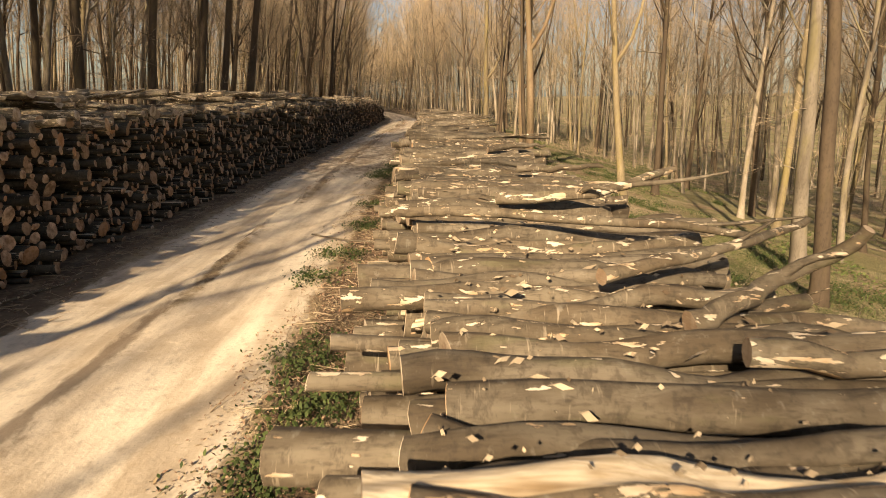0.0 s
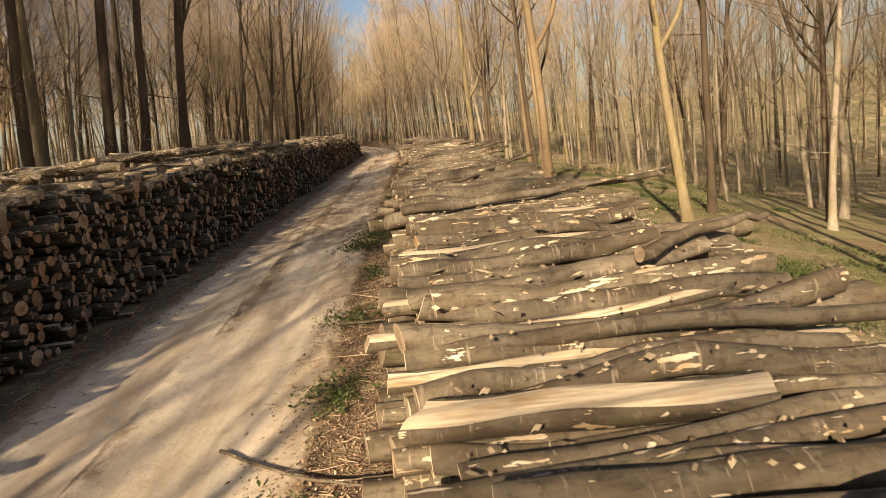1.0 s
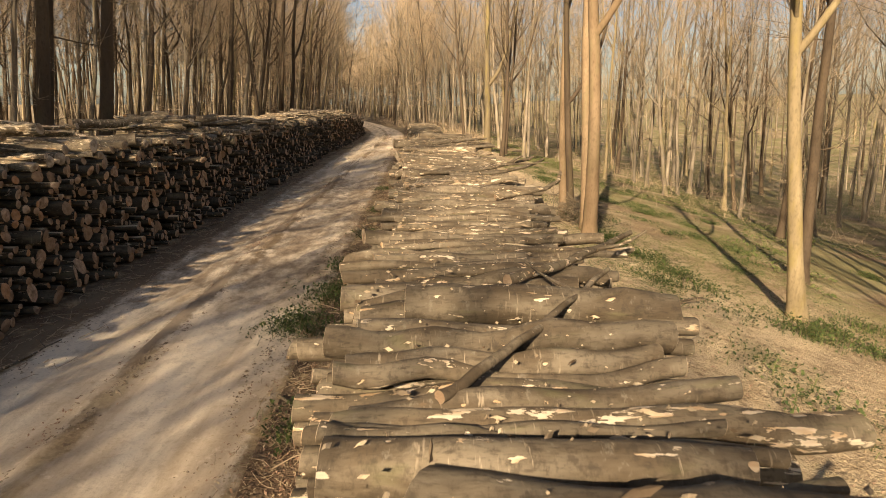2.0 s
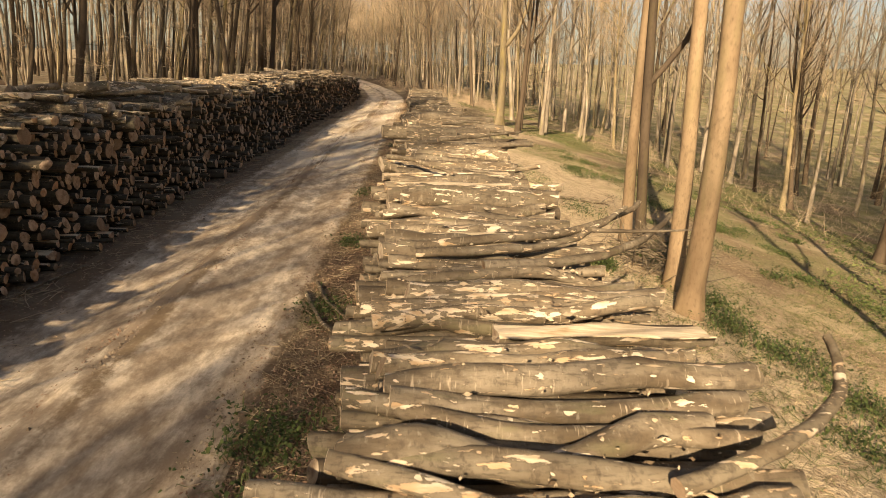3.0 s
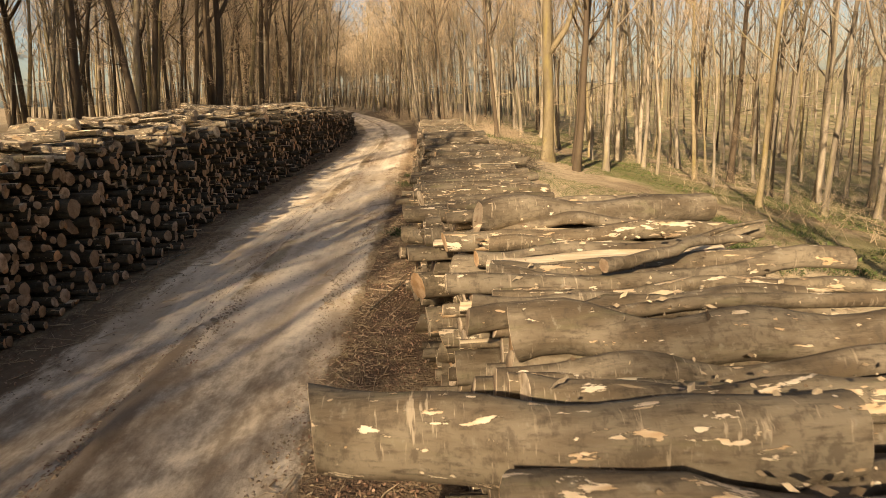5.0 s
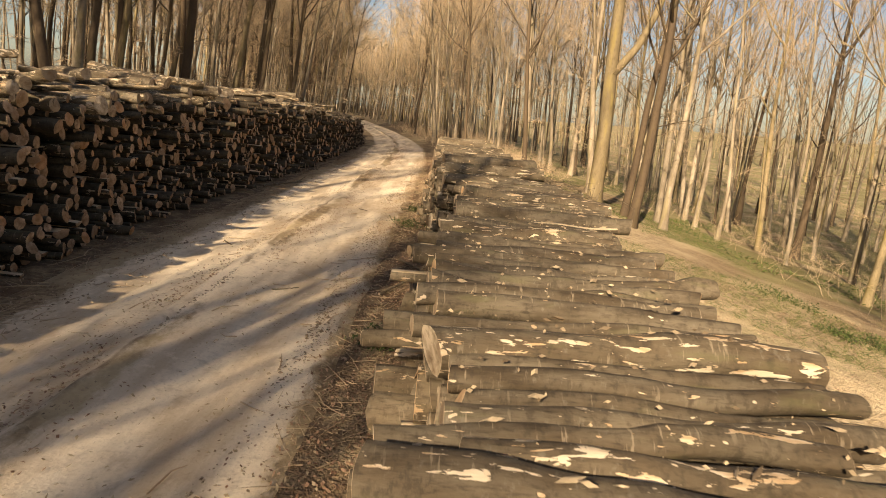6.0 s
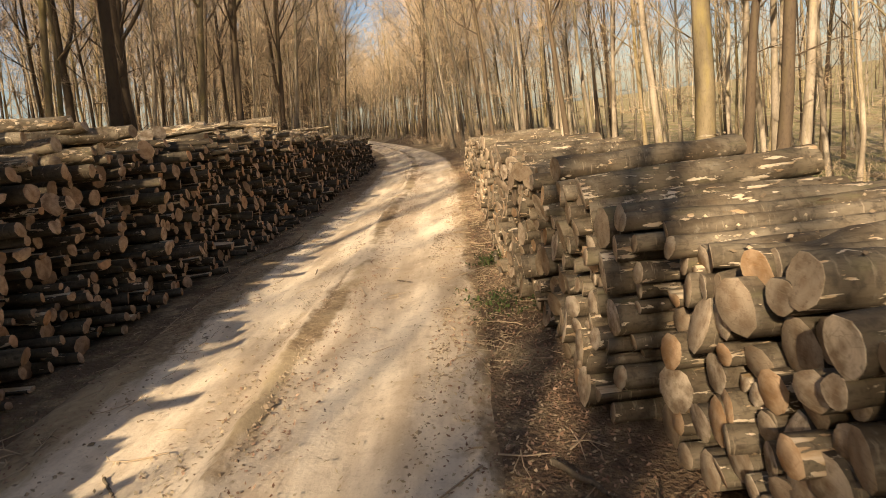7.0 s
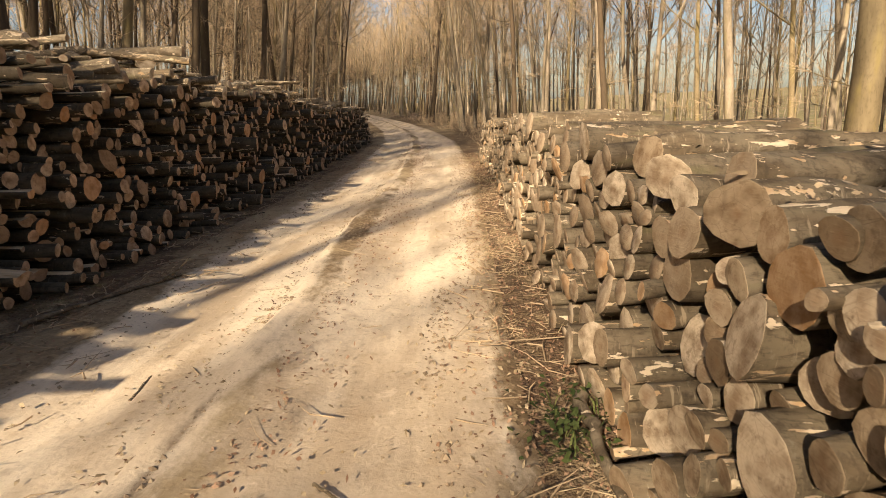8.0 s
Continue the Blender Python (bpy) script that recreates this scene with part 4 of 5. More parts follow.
# ---- trees ----
def tree_shape(seed, tall, r, sides=10, rings=18, limbs=16, shoots=6, twigs=8, fork=0.0, sway=0.2, twig_r=0.006, low=9):
    """A bare beech: the trunk, its limbs, and the fine twigs of the crown, as three soups."""
    g = np.random.default_rng(seed)
    t = np.linspace(0, 1, rings) ** 1.15
    z = -0.35 + t * (tall + 0.35)
    ph = g.uniform(0, 6, 6)
    wander = sway * np.stack([np.sin(z * q / tall + ph[i]) + 0.22 * np.sin(z * 3.1 * q / tall + ph[i + 2]) + 0.05 * np.sin(z * 1.9 + ph[i + 4])
                              for i, q in enumerate(g.uniform(3, 8, 2))], 1)
    line = np.stack([wander[:, 0], wander[:, 1], z], 1)
    line[:, :2] -= line[1, :2]
    rad = r * (1 - 0.93 * t ** 0.9) + r * 0.55 * np.exp(-np.maximum(z, 0) / 0.28)
    trunk, wood, crown = Soup(), Soup(), Soup()
    flare = 1 + 0.14 * np.cos(np.arange(sides) * math.tau / sides * 3 + g.uniform(0, 6))[None] * np.exp(-np.maximum(z, 0) / 0.5)[:, None]
    v, f = tube(line, rad[:, None] * flare, sides, g, 0.025)
    trunk.add(v, f)

    def at(h):
        return np.array([np.interp(h, z, line[:, i]) for i in range(3)]), float(np.interp(h, z, rad))

    if fork:
        p, pr = at(tall * fork)
        out = np.array([*(g.normal(0, 1, 2)), 0])
        out /= np.linalg.norm(out)
        q = [p, p + out * tall * 0.05 + np.array([0, 0, tall * 0.08]), p + out * tall * 0.1 + np.array([0, 0, tall * 0.3]),
             p + out * tall * 0.16 + np.array([0, 0, tall * (0.93 - fork)])]
        v, f = tube(smooth_line(q, 9), pr * 0.78 * np.linspace(1, 0.12, 9), sides - 2, g, 0.03)
        trunk.add(v, f)
    ends, ways, sizes = [], [], []
    for i in range(limbs + low):
        small = i >= limbs
        h = tall * (g.uniform(0.10, 0.34) if small else g.uniform(0.3, 0.97))
        p, pr = at(h)
        az = g.uniform(0, math.tau)
        reach = g.uniform(0.5, 1.8) if small else tall * (0.04 + 0.12 * (1 - h / tall)) * g.uniform(0.6, 1.3) + 0.6
        lift = reach * (g.uniform(0.0, 0.5) if small else g.uniform(1.1, 3.0))
        q = np.array([p, p + np.array([math.cos(az) * reach * 0.5, math.sin(az) * reach * 0.5, lift * 0.35]),
                      p + np.array([math.cos(az + 0.2) * reach, math.sin(az + 0.2) * reach, lift])])
        q[1:] += g.normal(0, reach * 0.06, (2, 3))
        line2 = smooth_line(q, 6 if sides > 7 else 3)
        lr = min(pr * 0.5, 0.012 + reach * (0.008 if small else 0.0115))
        v, f = tube(line2, lr * np.linspace(1, 0.25, len(line2)), 5 if sides > 7 else 3)
        wood.add(v, f)
        for j in range(shoots if not small else 3):
            k = g.uniform(0.25, 1.0)
            p2 = line2[int(k * (len(line2) - 1))]
            d = (line2[-1] - line2[0]) / reach + g.normal(0, 0.65, 3)
            d[2] = d[2] * 0.6 + 0.2
            ends.append(p2)
            ways.append(d * (reach * g.uniform(0.25, 0.5) + 0.2))
            sizes.append(lr * 0.38)
    ends, ways, sizes = np.array(ends), np.array(ways), np.array(sizes)
    wood.add(*spikes(ends, ends + ways, np.maximum(sizes, twig_r * 0.9), 0.35))
    n = len(ends) * twigs
    pick = np.repeat(np.arange(len(ends)), twigs)
    start = ends[pick] + ways[pick] * g.uniform(0.15, 1.0, n)[:, None]
    span = np.linalg.norm(ways[pick], axis=1)[:, None]
    d = ways[pick] / span + g.normal(0, 0.75, (n, 3))
    crown.add(*spikes(start, start + d * (0.25 + 0.42 * span * g.uniform(0.4, 1.1, (n, 1))), g.uniform(0.5, 1.0, n) * twig_r))
    return trunk, wood, crown


def beech(name, seed, tall, r, bark, label, **shape):
    trunk, wood, crown = tree_shape(seed, tall, r, **shape)
    ob = tagged(new(name), label, "tree", "trees of the beech wood")
    part("trunk", trunk.mesh("trunk", [bark]), ob)
    tagged(part("limb_work", wood.mesh("limb_work", [bark]), ob), kind="stuff")
    tagged(part("crown", crown.mesh("crown", [TWIG]), ob, "fine bare brown twigs"), kind="stuff")
    return ob


def stand(x, y, turn=0.0, lean=0.0, toward=0.0, size=1.0):
    """The pose of a tree at (x, y), leaning some degrees towards a heading."""
    z = float(land(x, y))
    axis = Vector((-math.sin(radians(toward)), math.cos(radians(toward)), 0))
    return Matrix.Translation((x, y, z)) @ Matrix.Rotation(radians(lean), 4, axis) @ Matrix.Rotation(radians(turn), 4, "Z") @ Matrix.Diagonal((size, size, size, 1))


# trees that stand close to the piles: x, y, height, radius, bark, lean, heading of the lean, fork
PALE = "tall bare beech tree with smooth pale trunk"
for i, (x, y, tall, r, bark, lean, toward, fork) in enumerate((
        (5.0, 36.2, 22, 0.15, TAN, 0.5, 180, 0), (5.1, 35.5, 20, 0.135, DARK_SHADED, 0.5, 180, 0.2), (5.0, 33.1, 24, 0.175, TAN, 1.5, 180, 0),
        (4.75, 31.7, 23, 0.21, TAN, 0.5, 180, 0.25), (8.1, 26.8, 19, 0.18, MOSSY, 6, 175, 0.3), (9.7, 16.4, 22, 0.21, TRUNK, 3.5, 180, 0.35),
        (7.6, 12.3, 18, 0.17, DARK_SHADED, 4, 180, 0), (9.0, 68.6, 22, 0.17, TRUNK, 2.0, 20, 0), (7.4, 69.2, 21, 0.18, DARK_SHADED, 2.5, 10, 0.3),
        (5.6, 67.9, 25, 0.33, MOSSY, 0.5, 0, 0.22), (14.0, 82.5, 24, 0.24, TRUNK, 1, 40, 0.4), (14.4, 77.8, 22, 0.15, TRUNK, 1, 0, 0),
        (18.8, 64.4, 23, 0.16, TRUNK, 1, 0, 0), (24.0, 67.6, 23, 0.2, TRUNK, 0, 0, 0.4), (20.6, 77.6, 23, 0.24, DARK_SHADED, 0, 0, 0),
        (19.0, 68.0, 22, 0.14, TRUNK, 0, 0, 0), (11.4, 31.7, 22, 0.18, DARK_SHADED, 1, 180, 0.4), (18.3, 44.1, 22, 0.2, DARK_SHADED, 1, 0, 0), (6.7, 65.8, 22, 0.2, DARK_SHADED, 1, 0, 0.3), (10.1, 72.4, 22, 0.17, TRUNK, 1, 0, 0), (15.9, 83.0, 22, 0.18, TRUNK, 0, 0, 0.4),
        (14.8, 29.4, 22, 0.15, TRUNK, 1, 0, 0.5), (14.6, 25.9, 22, 0.17, MOSSY, 1, 0, 0), (29.1, 74.9, 24, 0.25, TRUNK, 0, 0, 0),
        (24.2, 73.3, 24, 0.22, TRUNK, 0, 0, 0), (10.7, 96.8, 24, 0.22, TRUNK, 2, 0, 0.3), (5.2, 88.0, 23, 0.2, TRUNK, 1.5, 180, 0.35),
        (-10.1, 33.3, 24, 0.22, DARK_SHADED, 4, 0, 0.3), (-11.0, 31.5, 24, 0.2, DARK_SHADED, 4, 0, 0), (-12.9, 28.6, 24, 0.21, MOSSY, 4, 0, 0.35),
        (-15.0, 38.7, 24, 0.2, DARK_SHADED, 3, 0, 0.5), (-14.1, 59.0, 25, 0.22, DARK_SHADED, 4, 0, 0), (-11.2, 65.9, 23, 0.2, DARK_SHADED, 3, 0, 0.3),
        (-17.3, 52.4, 24, 0.22, DARK_SHADED, 4, 0, 0), (-12.8, 70.1, 24, 0.27, DARK_SHADED, 1.5, 0, 0.12), (-13.6, 83.3, 24, 0.24, DARK_SHADED, 3, 0, 0.4),
        (-21.8, 81.4, 24, 0.26, DARK_SHADED, 0, 0, 0.3), (-12.0, 59.6, 23, 0.17, DARK_SHADED, 1, 180, 0), (-12.6, 91.0, 22, 0.17, TRUNK, 3, 0, 0.4),
        (-11.9, 21.0, 23, 0.19, DARK_SHADED, 1, 0, 0.4), (-11.5, 29.9, 24, 0.23, DARK_SHADED, 3, 0, 0.4),
        (-11.8, 26.0, 23, 0.2, DARK_SHADED, 3, 0, 0.3))):
    label = {"mossy_trunk_bark": "bare beech tree with yellow-green mossy trunk", "dark_shaded_trunk_bark": "bare beech tree with dark shaded trunk",
             "tan_trunk_bark": "bare beech tree with smooth tan-brown trunk beside the logs"}.get(bark.name, PALE)
    tree = beech("beech_tree", 300 + i, tall, r, bark, label, fork=fork, **(dict(limbs=7, shoots=4, twigs=6) if x in (-10.1, -11.0) else dict(limbs=6, shoots=4, twigs=7) if x < 0 and y < 45 else dict(limbs=9 if x < 0 else 15, shoots=5, twigs=8)), sway=0.13, low=0 if 0 < x < 9 and y < 40 else 3)
    tree.matrix_world = stand(x, y, 0, lean + (3.5 if x < 0 and toward == 0 else 2.0 if toward == 180 else 0), toward)
# added trees out of view: fuller crowns whose twigs shade the track's start
for i, (x, y) in enumerate(((-17.6, 1.6), (-18.6, 5.0), (-17.4, 8.2), (-18.8, 10.6), (-17.4, 13.4))):
    tree = beech("beech_tree", 380 + i, 22 + i % 3, 0.19, DARK_SHADED, "bare beech tree with dark shaded trunk", limbs=20, shoots=6, twigs=9, twig_r=0.010, sway=0.13, low=3)
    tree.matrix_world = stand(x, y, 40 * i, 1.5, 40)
NEAR = [(o.matrix_world.translation.x, o.matrix_world.translation.y) for o in bpy.data.objects if o.name.startswith("beech_tree")]

# the wood on both sides of the track
rng = np.random.default_rng(77)
kinds = [beech("beech_tree", 500 + i, tall, r, bark, label, fork=fork, limbs=18, shoots=6, twigs=16, twig_r=0.0065, low=2)
         for i, (tall, r, bark, label, fork) in enumerate((
             (22, 0.15, TRUNK, PALE, 0), (24, 0.19, TRUNK, PALE, 0.4), (20, 0.11, TRUNK, "slender bare young beech tree", 0), (25, 0.23, TRUNK, PALE, 0.35),
             (21, 0.13, DARK_SHADED, "bare beech tree with dark shaded trunk", 0), (23, 0.17, MOSSY, "bare beech tree with yellow-green mossy trunk", 0.5),
             (18, 0.085, TRUNK, "slender bare young beech tree", 0), (23, 0.17, DARK_SHADED, "bare beech tree with dark shaded trunk", 0.3)))]
spots = list(NEAR)
grid = {}
for p in spots:
    grid.setdefault((int(p[0] // 3), int(p[1] // 3)), []).append(p)


def free(x, y, gap):
    i, j = int(x // 3), int(y // 3)
    return all((x - a) ** 2 + (y - b) ** 2 > gap * gap for di in (-1, 0, 1) for dj in (-1, 0, 1) for a, b in grid.get((i + di, j + dj), ()))


wood_spots = []
for _ in range(16000):
    x, y = rng.uniform(-75, 110), rng.uniform(-48, 300)
    away = x - float(road_middle(y))
    if (-7.6 if y < 95 else -4.2) < away < (8.6 if y < 84 else 4.2) or (y < 84 and x < 4.8 and x > -11.8):
        continue
    if x > 0 and (x < 13 and y < 66 or x < 8 and y < 84) or y < 6 and x > 0:
        continue
    if -21 < x < 0 and 27 < y < 47 or y < -10 and x < -32:
        continue
    dist = math.hypot(x, max(0.0, y - 56, -y))
    if free(x, y, 2.9 if -23 < x < 0 else 2.4 if x < 0 else 3.2) and rng.random() < (1.0 if dist < 70 or y > 80 and abs(away) < 32 else 0.38 if x < -20 else 0.16 if x < 25 else 0.07):
        wood_spots.append((dist, x, y))
        grid.setdefault((int(x // 3), int(y // 3)), []).append((x, y))
# a thinner stand where the low sun reaches the track
wood_spots = [q for q in wood_spots if not (-21 < q[1] < -8 and -24 < q[2] < -5 and int(q[1] * 7 + q[2] * 5) % 2
              or -17 < q[1] < -10 and -5 <= q[2] < 15 and int(q[1] * 7 + q[2] * 5) % 2)]
wood_spots.sort()
used = set()
for n, (dist, x, y) in enumerate(wood_spots[:240]):
    # left of the track the darkened bark is likelier, as painted wood shade
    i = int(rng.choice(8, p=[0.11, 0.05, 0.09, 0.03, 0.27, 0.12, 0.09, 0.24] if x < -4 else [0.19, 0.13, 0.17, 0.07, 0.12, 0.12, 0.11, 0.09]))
    m = stand(x, y, rng.uniform(0, 360), abs(rng.normal(9.0 if x < -4 else 5.0, 1.8)), (0 if x < -4 else 180) + rng.normal(0, 35), rng.uniform(0.85, 1.15))
    if 12 < x < 18 and 40 < y < 61:  # the open slope below the pile
        continue
    if i not in used:
        used.add(i)
        kinds[i].matrix_world = m
    else:
        copy_thing(kinds[i], m)
far = Soup()
shapes = [[], [], []]
for i in range(10):
    r = [0.15, 0.11, 0.19, 0.13, 0.09, 0.16, 0.12, 0.2, 0.1, 0.14][i]
    tall = [22, 21, 25, 22, 18, 23, 20, 24, 19, 22][i]
    shapes[0].append(tree_shape(700 + i, tall, r, sides=5, rings=6, limbs=8, shoots=2, twigs=4, fork=0.4 if i % 3 == 0 else 0, twig_r=0.021, low=1))
    shapes[1].append(tree_shape(740 + i, tall, r, sides=5, rings=7, limbs=15, shoots=4, twigs=8, fork=0.4 if i % 3 == 0 else 0, twig_r=0.019, low=2))
    shapes[2].append(tree_shape(780 + i, tall, r, sides=5, rings=6, limbs=8, shoots=2, twigs=4, fork=0.4 if i % 3 == 0 else 0, twig_r=0.011, low=1))
for dist, x, y in wood_spots[240:]:
    m = np.array(stand(x, y, rng.uniform(0, 360), abs(rng.normal(7.0 if x < -4 else 3.0, 1.8)), (0 if x < -4 else 180) + rng.normal(0, 50), rng.uniform(0.85, 1.2)))
    tone = rng.uniform(0, 0.999)
    slot = int(rng.choice(3, p=[0.42, 0.13, 0.45] if x < -6 else [0.6, 0.2, 0.2]))
    rich = 1 if y > 80 and abs(x - float(road_middle(y))) < 26 else 2 if y < 25 and x < 0 else 0
    for s, mat in zip(shapes[rich][rng.integers(10)], (slot, slot, 3)):
        for v, f in zip(s.v, (q - o for q, o in zip(s.f, np.cumsum([0] + [len(q) for q in s.v])))):
            far.add(v @ m[:3, :3].T + m[:3, 3], f, mat, tone)
tagged(new("far_woods", far.mesh("far_woods", [TRUNK, MOSSY, DARK_SHADED, TWIG])), "distant bare beech wood with pale and dark trunks", "woods", kind="stuff")


# ---- green growth and dead leaves ----
def tuft(x, y, w, h, n, seed):
    """A low clump: thin arching stems, grass blades, and small dark leaves."""
    g = np.random.default_rng(seed)
    bx, by = g.normal(x, w * 0.42, n), g.normal(y, w * 0.5, n)
    root = np.stack([bx, by, np.where(bx < 2, np.maximum(land(bx, by), -0.02), land(bx, by)) - 0.01], 1)
    az = g.uniform(0, math.tau, n)
    out = np.stack([np.cos(az), np.sin(az), np.zeros(n)], 1)
    side = np.stack([-np.sin(az), np.cos(az), np.zeros(n)], 1) * g.uniform(0.003, 0.008, n)[:, None]
    tall = h * g.uniform(0.3, 1.0, n)[:, None]
    mid = root + out * tall * 0.3 + np.array([0, 0, 1]) * tall * 0.6
    end = root + out * tall * g.uniform(0.7, 1.4, (n, 1)) + np.array([0, 0, 1]) * tall * g.uniform(0.3, 0.8, (n, 1))
    s = Soup()
    f = np.array([[0, 1, 3], [0, 3, 2], [2, 3, 4]])
    s.add(np.stack([root - side, root + side, mid - side * 0.9, mid + side * 0.9, end], 1), f[None] + 5 * np.arange(n)[:, None, None], 0)
    k = n * 4
    c = np.repeat(root, 4, 0) + np.stack([g.normal(0, 0.09, k), g.normal(0, 0.09, k), h * g.uniform(0.1, 0.75, k)], 1)
    az, size = g.uniform(0, math.tau, k), g.uniform(0.016, 0.036, k)[:, None]
    a = np.stack([np.cos(az), np.sin(az), g.normal(0, 0.5, k)], 1) * size
    b = np.stack([-np.sin(az), np.cos(az), g.normal(0, 0.5, k)], 1) * size * 0.62
    lift = np.array([0, 0, 1]) * size * 0.35
    v = np.stack([c - a, c + b + lift, c + a, c - b + lift], 1)
    s.add(v, np.array([[0, 3, 1], [1, 3, 2]])[None] + 4 * np.arange(k)[:, None, None], 1)
    return tagged(new("bramble_clump", s.mesh("bramble_clump", [GREEN, BRAMBLE])),
                  "low green clump of bramble and grass on leaf litter", "undergrowth", "clumps of undergrowth", kind="stuff")


for i, (x, y, w, h, n) in enumerate(((-1.7, 7.2, 0.6, 0.22, 130), (-1.45, 6.0, 0.5, 0.2, 120), (-1.6, 5.0, 0.6, 0.18, 120), (-0.9, 6.3, 0.5, 0.2, 90),
                                     (-2.0, 11.9, 0.6, 0.2, 120), (-2.2, 10.4, 0.5, 0.2, 100), (-1.0, 9.3, 0.5, 0.22, 130), (-2.2, 23.3, 0.7, 0.35, 200),
                                     (-1.95, 17.4, 0.6, 0.2, 90), (-1.8, 25.0, 0.9, 0.28, 220), (-1.7, 26.9, 0.7, 0.25, 180), (-1.75, 33.9, 0.4, 0.2, 70),
                                     (-1.7, 30.3, 0.5, 0.2, 90), (-1.6, 56.9, 0.5, 0.2, 45), (-1.6, 59.2, 0.4, 0.18, 40), (-1.5, 49.3, 0.4, 0.2, 70),
                                     (-1.9, 39.0, 0.4, 0.15, 50), (-1.9, 14.5, 0.5, 0.2, 100), (-1.6, 20.4, 0.5, 0.2, 100))):
    tuft(x, y, w, h, n, 900 + i)
# low ivy and bramble on the slope behind the pile, thicker away from it
g = np.random.default_rng(19)
for i in range(64):
    y = g.uniform(12, 58)
    x = 4.6 + abs(g.normal(0, 4.5)) + (2.0 if y > 40 else 0.0)
    tuft(x, y, g.uniform(0.5, 1.3), g.uniform(0.12, 0.3), int(g.uniform(60, 150)), 1000 + i)
for i, (x, y, w) in enumerate(((5.3, 31.4, 0.7), (5.5, 32.6, 0.8), (5.9, 30.4, 0.9), (5.6, 35.2, 0.6), (6.2, 29.0, 0.9), (8.6, 26.2, 0.8), (7.6, 25.6, 0.8), (3.6, 33.6, 0.4))):
    tuft(x, y, w, 0.3, 170, 1100 + i)


def scatter(name, g, x, y, size, lift, mat, label, category, curl=0.3):
    """Small bent leaves lying about, joined."""
    n = len(x)
    az, tilt = g.uniform(0, math.tau, n), g.normal(0, curl, (n, 2))
    a = np.stack([np.cos(az), np.sin(az), tilt[:, 0]], 1) * (size * g.uniform(0.6, 1.3, n))[:, None]
    b = np.stack([-np.sin(az), np.cos(az), tilt[:, 1]], 1) * (size * 0.55 * g.uniform(0.6, 1.2, n))[:, None]
    off = np.abs(x - road_middle(y))
    base = np.where(off < 2.2, 0.03, land(x, y))
    c = np.stack([x, y, base + lift * g.uniform(0.3, 1.2, n)], 1)
    up = np.array([0, 0, 1]) * (size * 0.3 * g.uniform(-0.5, 1.0, n))[:, None]
    v = np.stack([c - a, c + b + up, c + a, c - b + up], 1)
    f = np.array([[0, 3, 1], [1, 3, 2]])
    s = Soup()
    s.add(v, (f[None] + 4 * np.arange(n)[:, None, None]))
    return tagged(new(name, s.mesh(name, [mat], smooth=False)), label, category, kind="stuff")


g = np.random.default_rng(5)
n1, n2, n3, n4 = 30000, 9000, 11000, 9000
y1 = g.uniform(2, 80, n1)
x1 = g.triangular(-2.5, -1.3, -0.7, n1)
y2 = g.uniform(4, 85, n2)
x2 = -5.7 - np.abs(g.normal(0, 0.8, n2))
y3 = g.uniform(20, 85, n3)
x3 = road_middle(y3) + 0.06 * np.sin(y3 * 0.6) + np.interp(y3, [50, 58], [0, 0.3]) + g.normal(0, 1, n3) * np.interp(y3, [40, 58], [0.12, 0.3])
x4, y4 = 2.2 + np.abs(g.normal(0, 5.0, n4)), g.uniform(4, 75, n4)
scatter("leaf_litter", g, np.concatenate([x1, x2, x3, x4]), np.concatenate([y1, y2, y3, y4]),
        0.021, 0.014, DEADLEAF, "scattered dry brown beech leaves and chips", "leaf litter", 0.4)
n5 = 100000
x5, y5 = 3.5 + np.abs(g.normal(0, 16, n5)), g.uniform(4, 120, n5)
patch = np.sin(x5 * 0.33 + 2 * np.sin(y5 * 0.11)) * np.sin(y5 * 0.23 + np.sin(x5 * 0.19)) + 0.25 * np.sin(x5 * 1.3) * np.sin(y5 * 1.1)
keep = patch > np.where(x5 > 10, -0.1, np.where(x5 > 7, 0.2, 0.4))
near = keep & (x5 < 11)
keep &= x5 >= 11
scatter("ground_herbs", g, x5[keep], y5[keep], 0.07, 0.09, GREEN, "low green woodland herbs on the slope", "undergrowth")


def thicket(name, g, n, x0, x1, y0, y1, tall, label):
    """A belt of thin upright brown stems with side twigs."""
    x, y = g.uniform(x0, x1, n), g.uniform(y0, y1, n)
    keep = np.abs(x - road_middle(y)) > 3.0
    x, y = x[keep], y[keep]
    n = len(x)
    a = np.stack([x, y, land(x, y) - 0.03], 1)
    b = a + np.stack([g.normal(0, 0.35, n), g.normal(0, 0.35, n), g.uniform(0.4, 1.0, n)], 1) * tall
    s = Soup()
    s.add(*spikes(a, b, g.uniform(0.006, 0.014, n)))
    for _ in range(4):
        p = a + (b - a) * g.uniform(0.3, 0.95, (n, 1))
        s.add(*spikes(p, p + g.normal(0, 0.28, (n, 3)) * tall + np.array([0, 0, 0.12 * tall]), g.uniform(0.004, 0.008, n)))
    return tagged(new(name, s.mesh(name, [TWIG])), label, "undergrowth", kind="stuff")


g = np.random.default_rng(47)
ys1, ys2, ys3, ys4 = g.uniform(3, 80, 9000), g.uniform(30, 85, 5000), g.uniform(4, 60, 14000), g.uniform(45, 70, 2500)
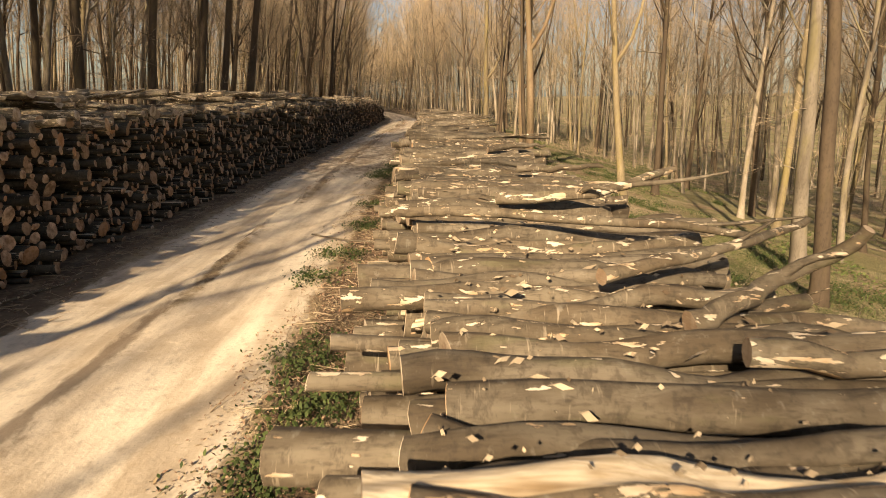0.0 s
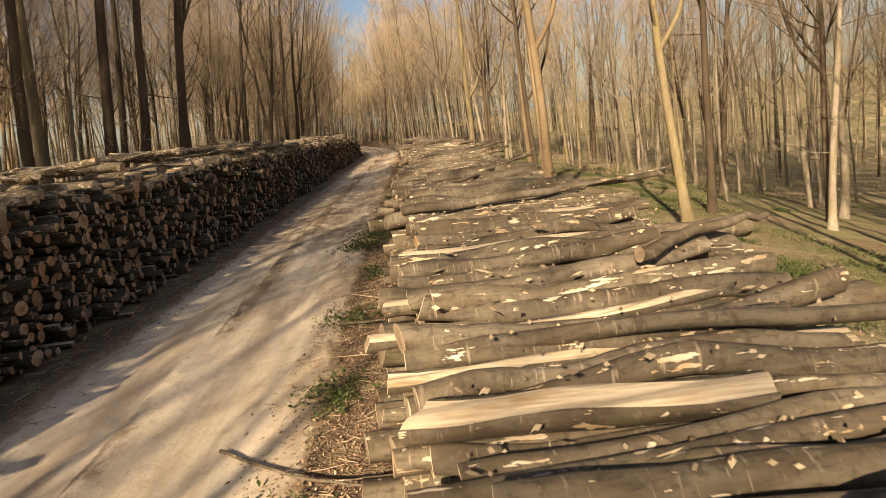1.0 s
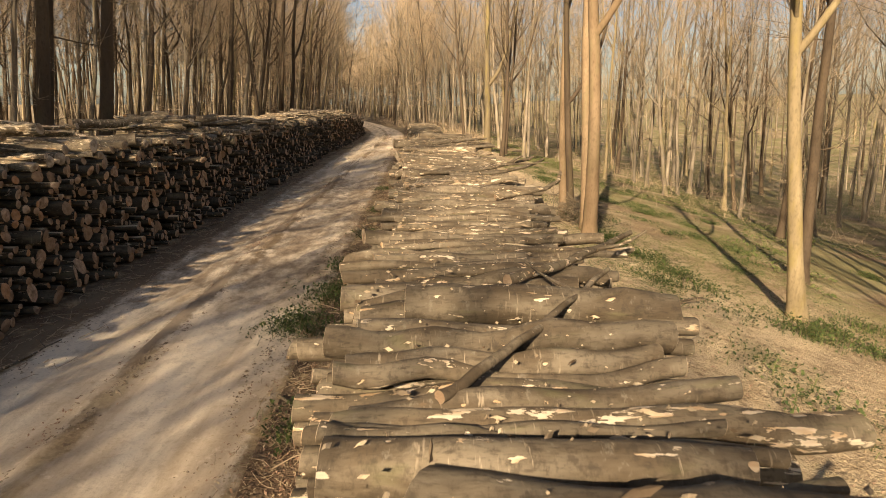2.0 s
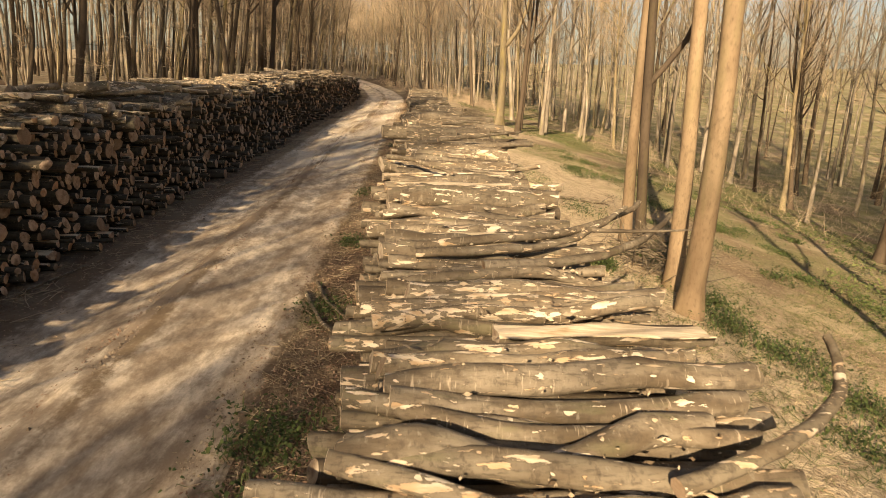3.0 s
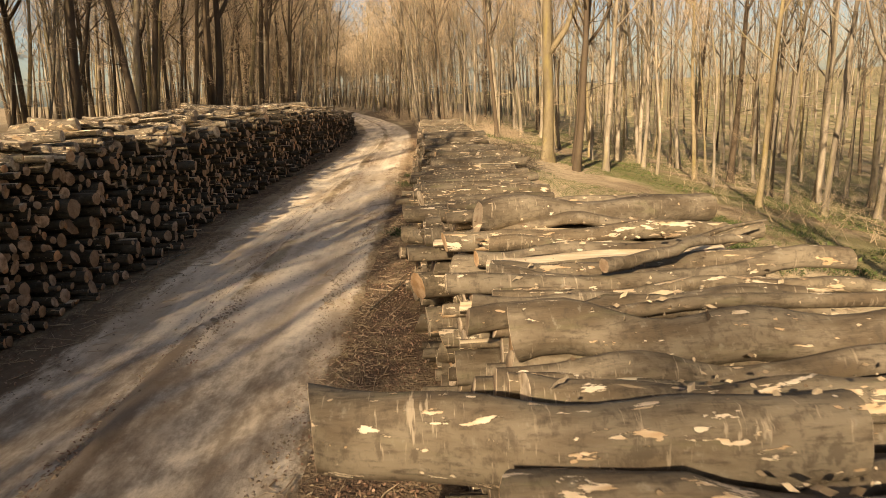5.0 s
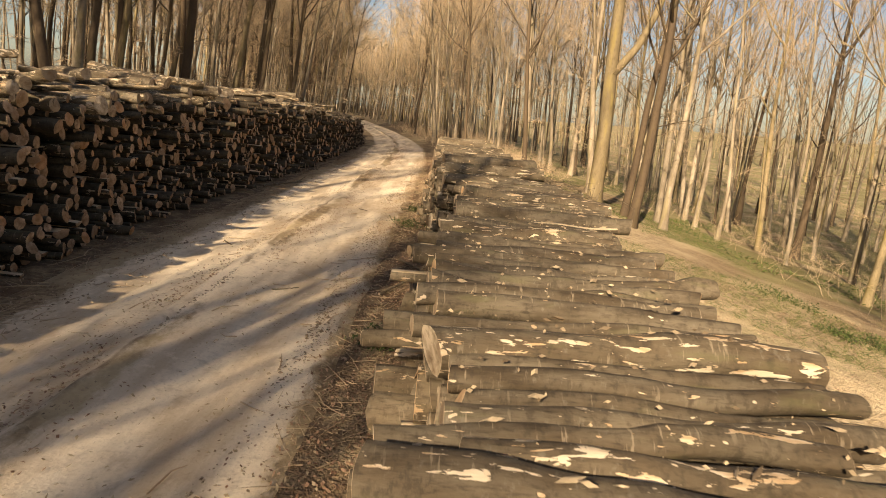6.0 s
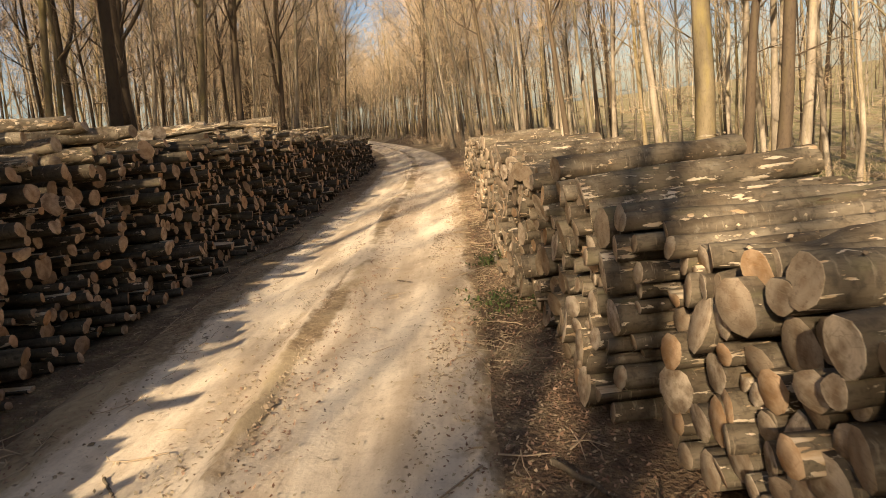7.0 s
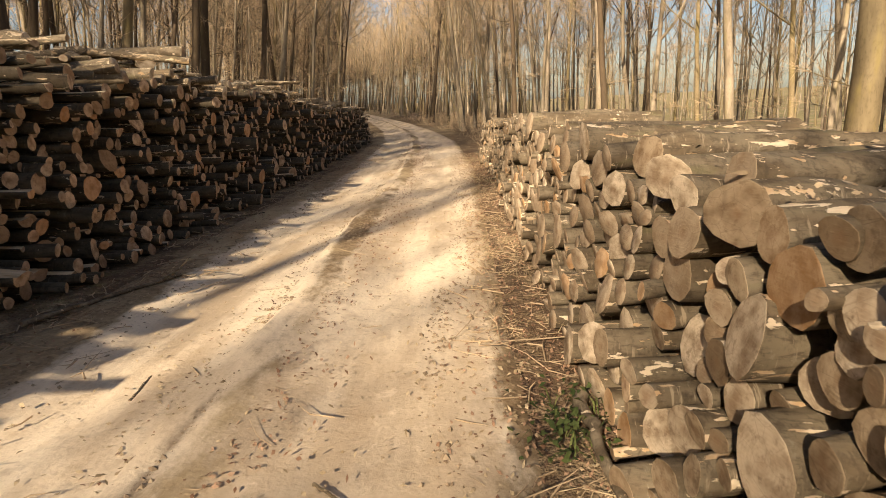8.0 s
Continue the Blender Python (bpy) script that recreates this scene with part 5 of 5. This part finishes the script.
scatter("dry_straw", g, np.concatenate([g.triangular(-2.6, -1.9, -0.8, 9000), road_middle(ys2) - 0.1 + g.normal(0, 0.2, 5000),
                                        2.2 + np.abs(g.normal(0, 4.0, 14000)), road_middle(ys4) + g.uniform(-2.0, 1.9, 2500)]),
        np.concatenate([ys1, ys2, ys3, ys4]), 0.022, 0.014, STRAW, "pale dry straw and leaf scraps", "leaf litter")


def dry_grass(name, g, x, y, tall, label, mat):
    """Thin blades, half lying, joined."""
    n = len(x)
    a = np.stack([x, y, np.where(np.abs(x - road_middle(y)) < 2.1, 0.0, land(x, y))], 1)
    b = a + np.stack([g.normal(0, 0.8, n), g.normal(0, 0.8, n), g.uniform(0.1, 0.9, n)], 1) * tall
    s = Soup()
    s.add(*spikes(a, b, g.uniform(0.0025, 0.006, n)))
    return tagged(new(name, s.mesh(name, [mat])), label, "undergrowth", kind="stuff")


def twig_litter(name, g, x, y, label):
    """Broken twigs lying on the ground, some with a side twig, joined."""
    n = len(x)
    az, long = g.uniform(0, math.tau, n), g.lognormal(math.log(0.22), 0.5, n)
    a = np.stack([x, y, np.where(np.abs(x - road_middle(y)) < 2.1, 0.025, land(x, y)) + 0.012], 1)
    d = np.stack([np.cos(az), np.sin(az), g.uniform(0, 0.18, n)], 1) * long[:, None]
    bend = a + d * 0.55 + g.normal(0, 0.03, (n, 3)) * np.array([1, 1, 0.2])
    r = g.uniform(0.0035, 0.010, n)
    s = Soup()
    s.add(*spikes(a, bend, r, 0.8), 0, np.repeat(g.uniform(0, 1, n), 6))
    s.add(*spikes(bend, a + d, r * 0.8, 0.4), 0, np.repeat(g.uniform(0, 1, n), 6))
    k = n // 2
    s.add(*spikes(bend[:k], bend[:k] + d[:k][:, [1, 0, 2]] * np.array([0.4, -0.3, 0.8]) + d[:k] * 0.3, r[:k] * 0.55), 0, 0.4)
    return tagged(new(name, s.mesh(name, [TWIG])), label, "twigs", kind="stuff")


gt = np.random.default_rng(90)
yl, yr, ym = gt.uniform(8, 80, 1300), gt.uniform(5, 70, 900), gt.uniform(45, 70, 120)
twig_litter("twig_litter", gt, np.concatenate([gt.triangular(-6.7, -6.1, -5.0, 1300), gt.triangular(-2.5, -1.7, -1.0, 900), road_middle(ym) + gt.uniform(-1.8, 1.8, 120)]),
            np.concatenate([yl, yr, ym]), "broken brown twigs strewn along both sides of the track")
yg, yh = g.uniform(4, 78, 7000), g.uniform(5, 60, 9000)
clump = np.sin(yg * 2.3) + np.sin(yg * 0.9 + 1) > 0
dry_grass("dry_grass", g, np.concatenate([g.triangular(-2.4, -1.9, -1.0, 7000)[clump], 2.6 + np.abs(g.normal(0, 4.0, 9000))]),
          np.concatenate([yg[clump], yh]), 0.17, "withered straw-coloured grass on the verge", STRAW)
xn, yn = np.repeat(x5[near], 3), np.repeat(y5[near], 3)
dry_grass("green_grass", g, xn + g.normal(0, 0.06, len(xn)), yn + g.normal(0, 0.06, len(xn)), 0.15, "short green grass on the slope behind the pile", GREEN)
g = np.random.default_rng(31)
thicket("bramble_thicket", g, 2600, -9, 8, 82, 130, 1.1, "brown leafless bramble thicket beside the track")
thicket("sapling_thicket", g, 2600, 12, 60, 45, 140, 1.6, "thin brown saplings under the beech wood")


def clods(name, g, x, y, size, mat, label):
    """Small angular lumps of soil and chips, joined."""
    n = len(x)
    base = np.where(np.abs(x - road_middle(y)) < 2.1, 0.03 + 0.03 * np.exp(-((x - road_middle(y) - 0.1) / 0.16) ** 2), land(x, y))
    c = np.stack([x, y, base], 1)
    s = size * g.lognormal(0, 0.45, n)[:, None]
    az = g.uniform(0, math.tau, n)
    u = np.stack([np.cos(az), np.sin(az), g.normal(0, 0.15, n)], 1) * s * g.uniform(0.7, 1.8, (n, 1))
    w = np.stack([-np.sin(az), np.cos(az), g.normal(0, 0.15, n)], 1) * s
    up = np.array([0, 0, 1]) * s * g.uniform(0.4, 0.9, (n, 1))
    v = np.stack([c + u - up * 0.3, c + w - up * 0.3, c - u - up * 0.3, c - w - up * 0.3, c + up + u * 0.2], 1)
    f = np.array([[0, 1, 4], [1, 2, 4], [2, 3, 4], [3, 0, 4]])
    q = Soup()
    q.add(v, f[None] + 5 * np.arange(n)[:, None, None])
    return tagged(new(name, q.mesh(name, [mat], smooth=False)), label, "soil", kind="stuff")


g = np.random.default_rng(58)
ya, yb, yc, yd = g.uniform(18, 80, 7000), g.uniform(3, 80, 5000), g.uniform(18, 80, 2600), g.uniform(10, 62, 3500)
clods("soil_clods", g, np.concatenate([road_middle(ya) + 0.08 + 0.06 * np.sin(ya * 0.6) + g.normal(0, 0.07, 7000),
                                       g.triangular(-2.5, -1.8, -0.9, 5000), road_middle(yc) - 1.45 + g.normal(0, 0.2, 2600),
                                       -2.42 + 0.08 * np.sin(yd * 0.8) + g.normal(0, 0.07, 3500)]),
      np.concatenate([ya, yb, yc, yd]), 0.011, CLOD, "small brown clods of soil and wood chips on the track")
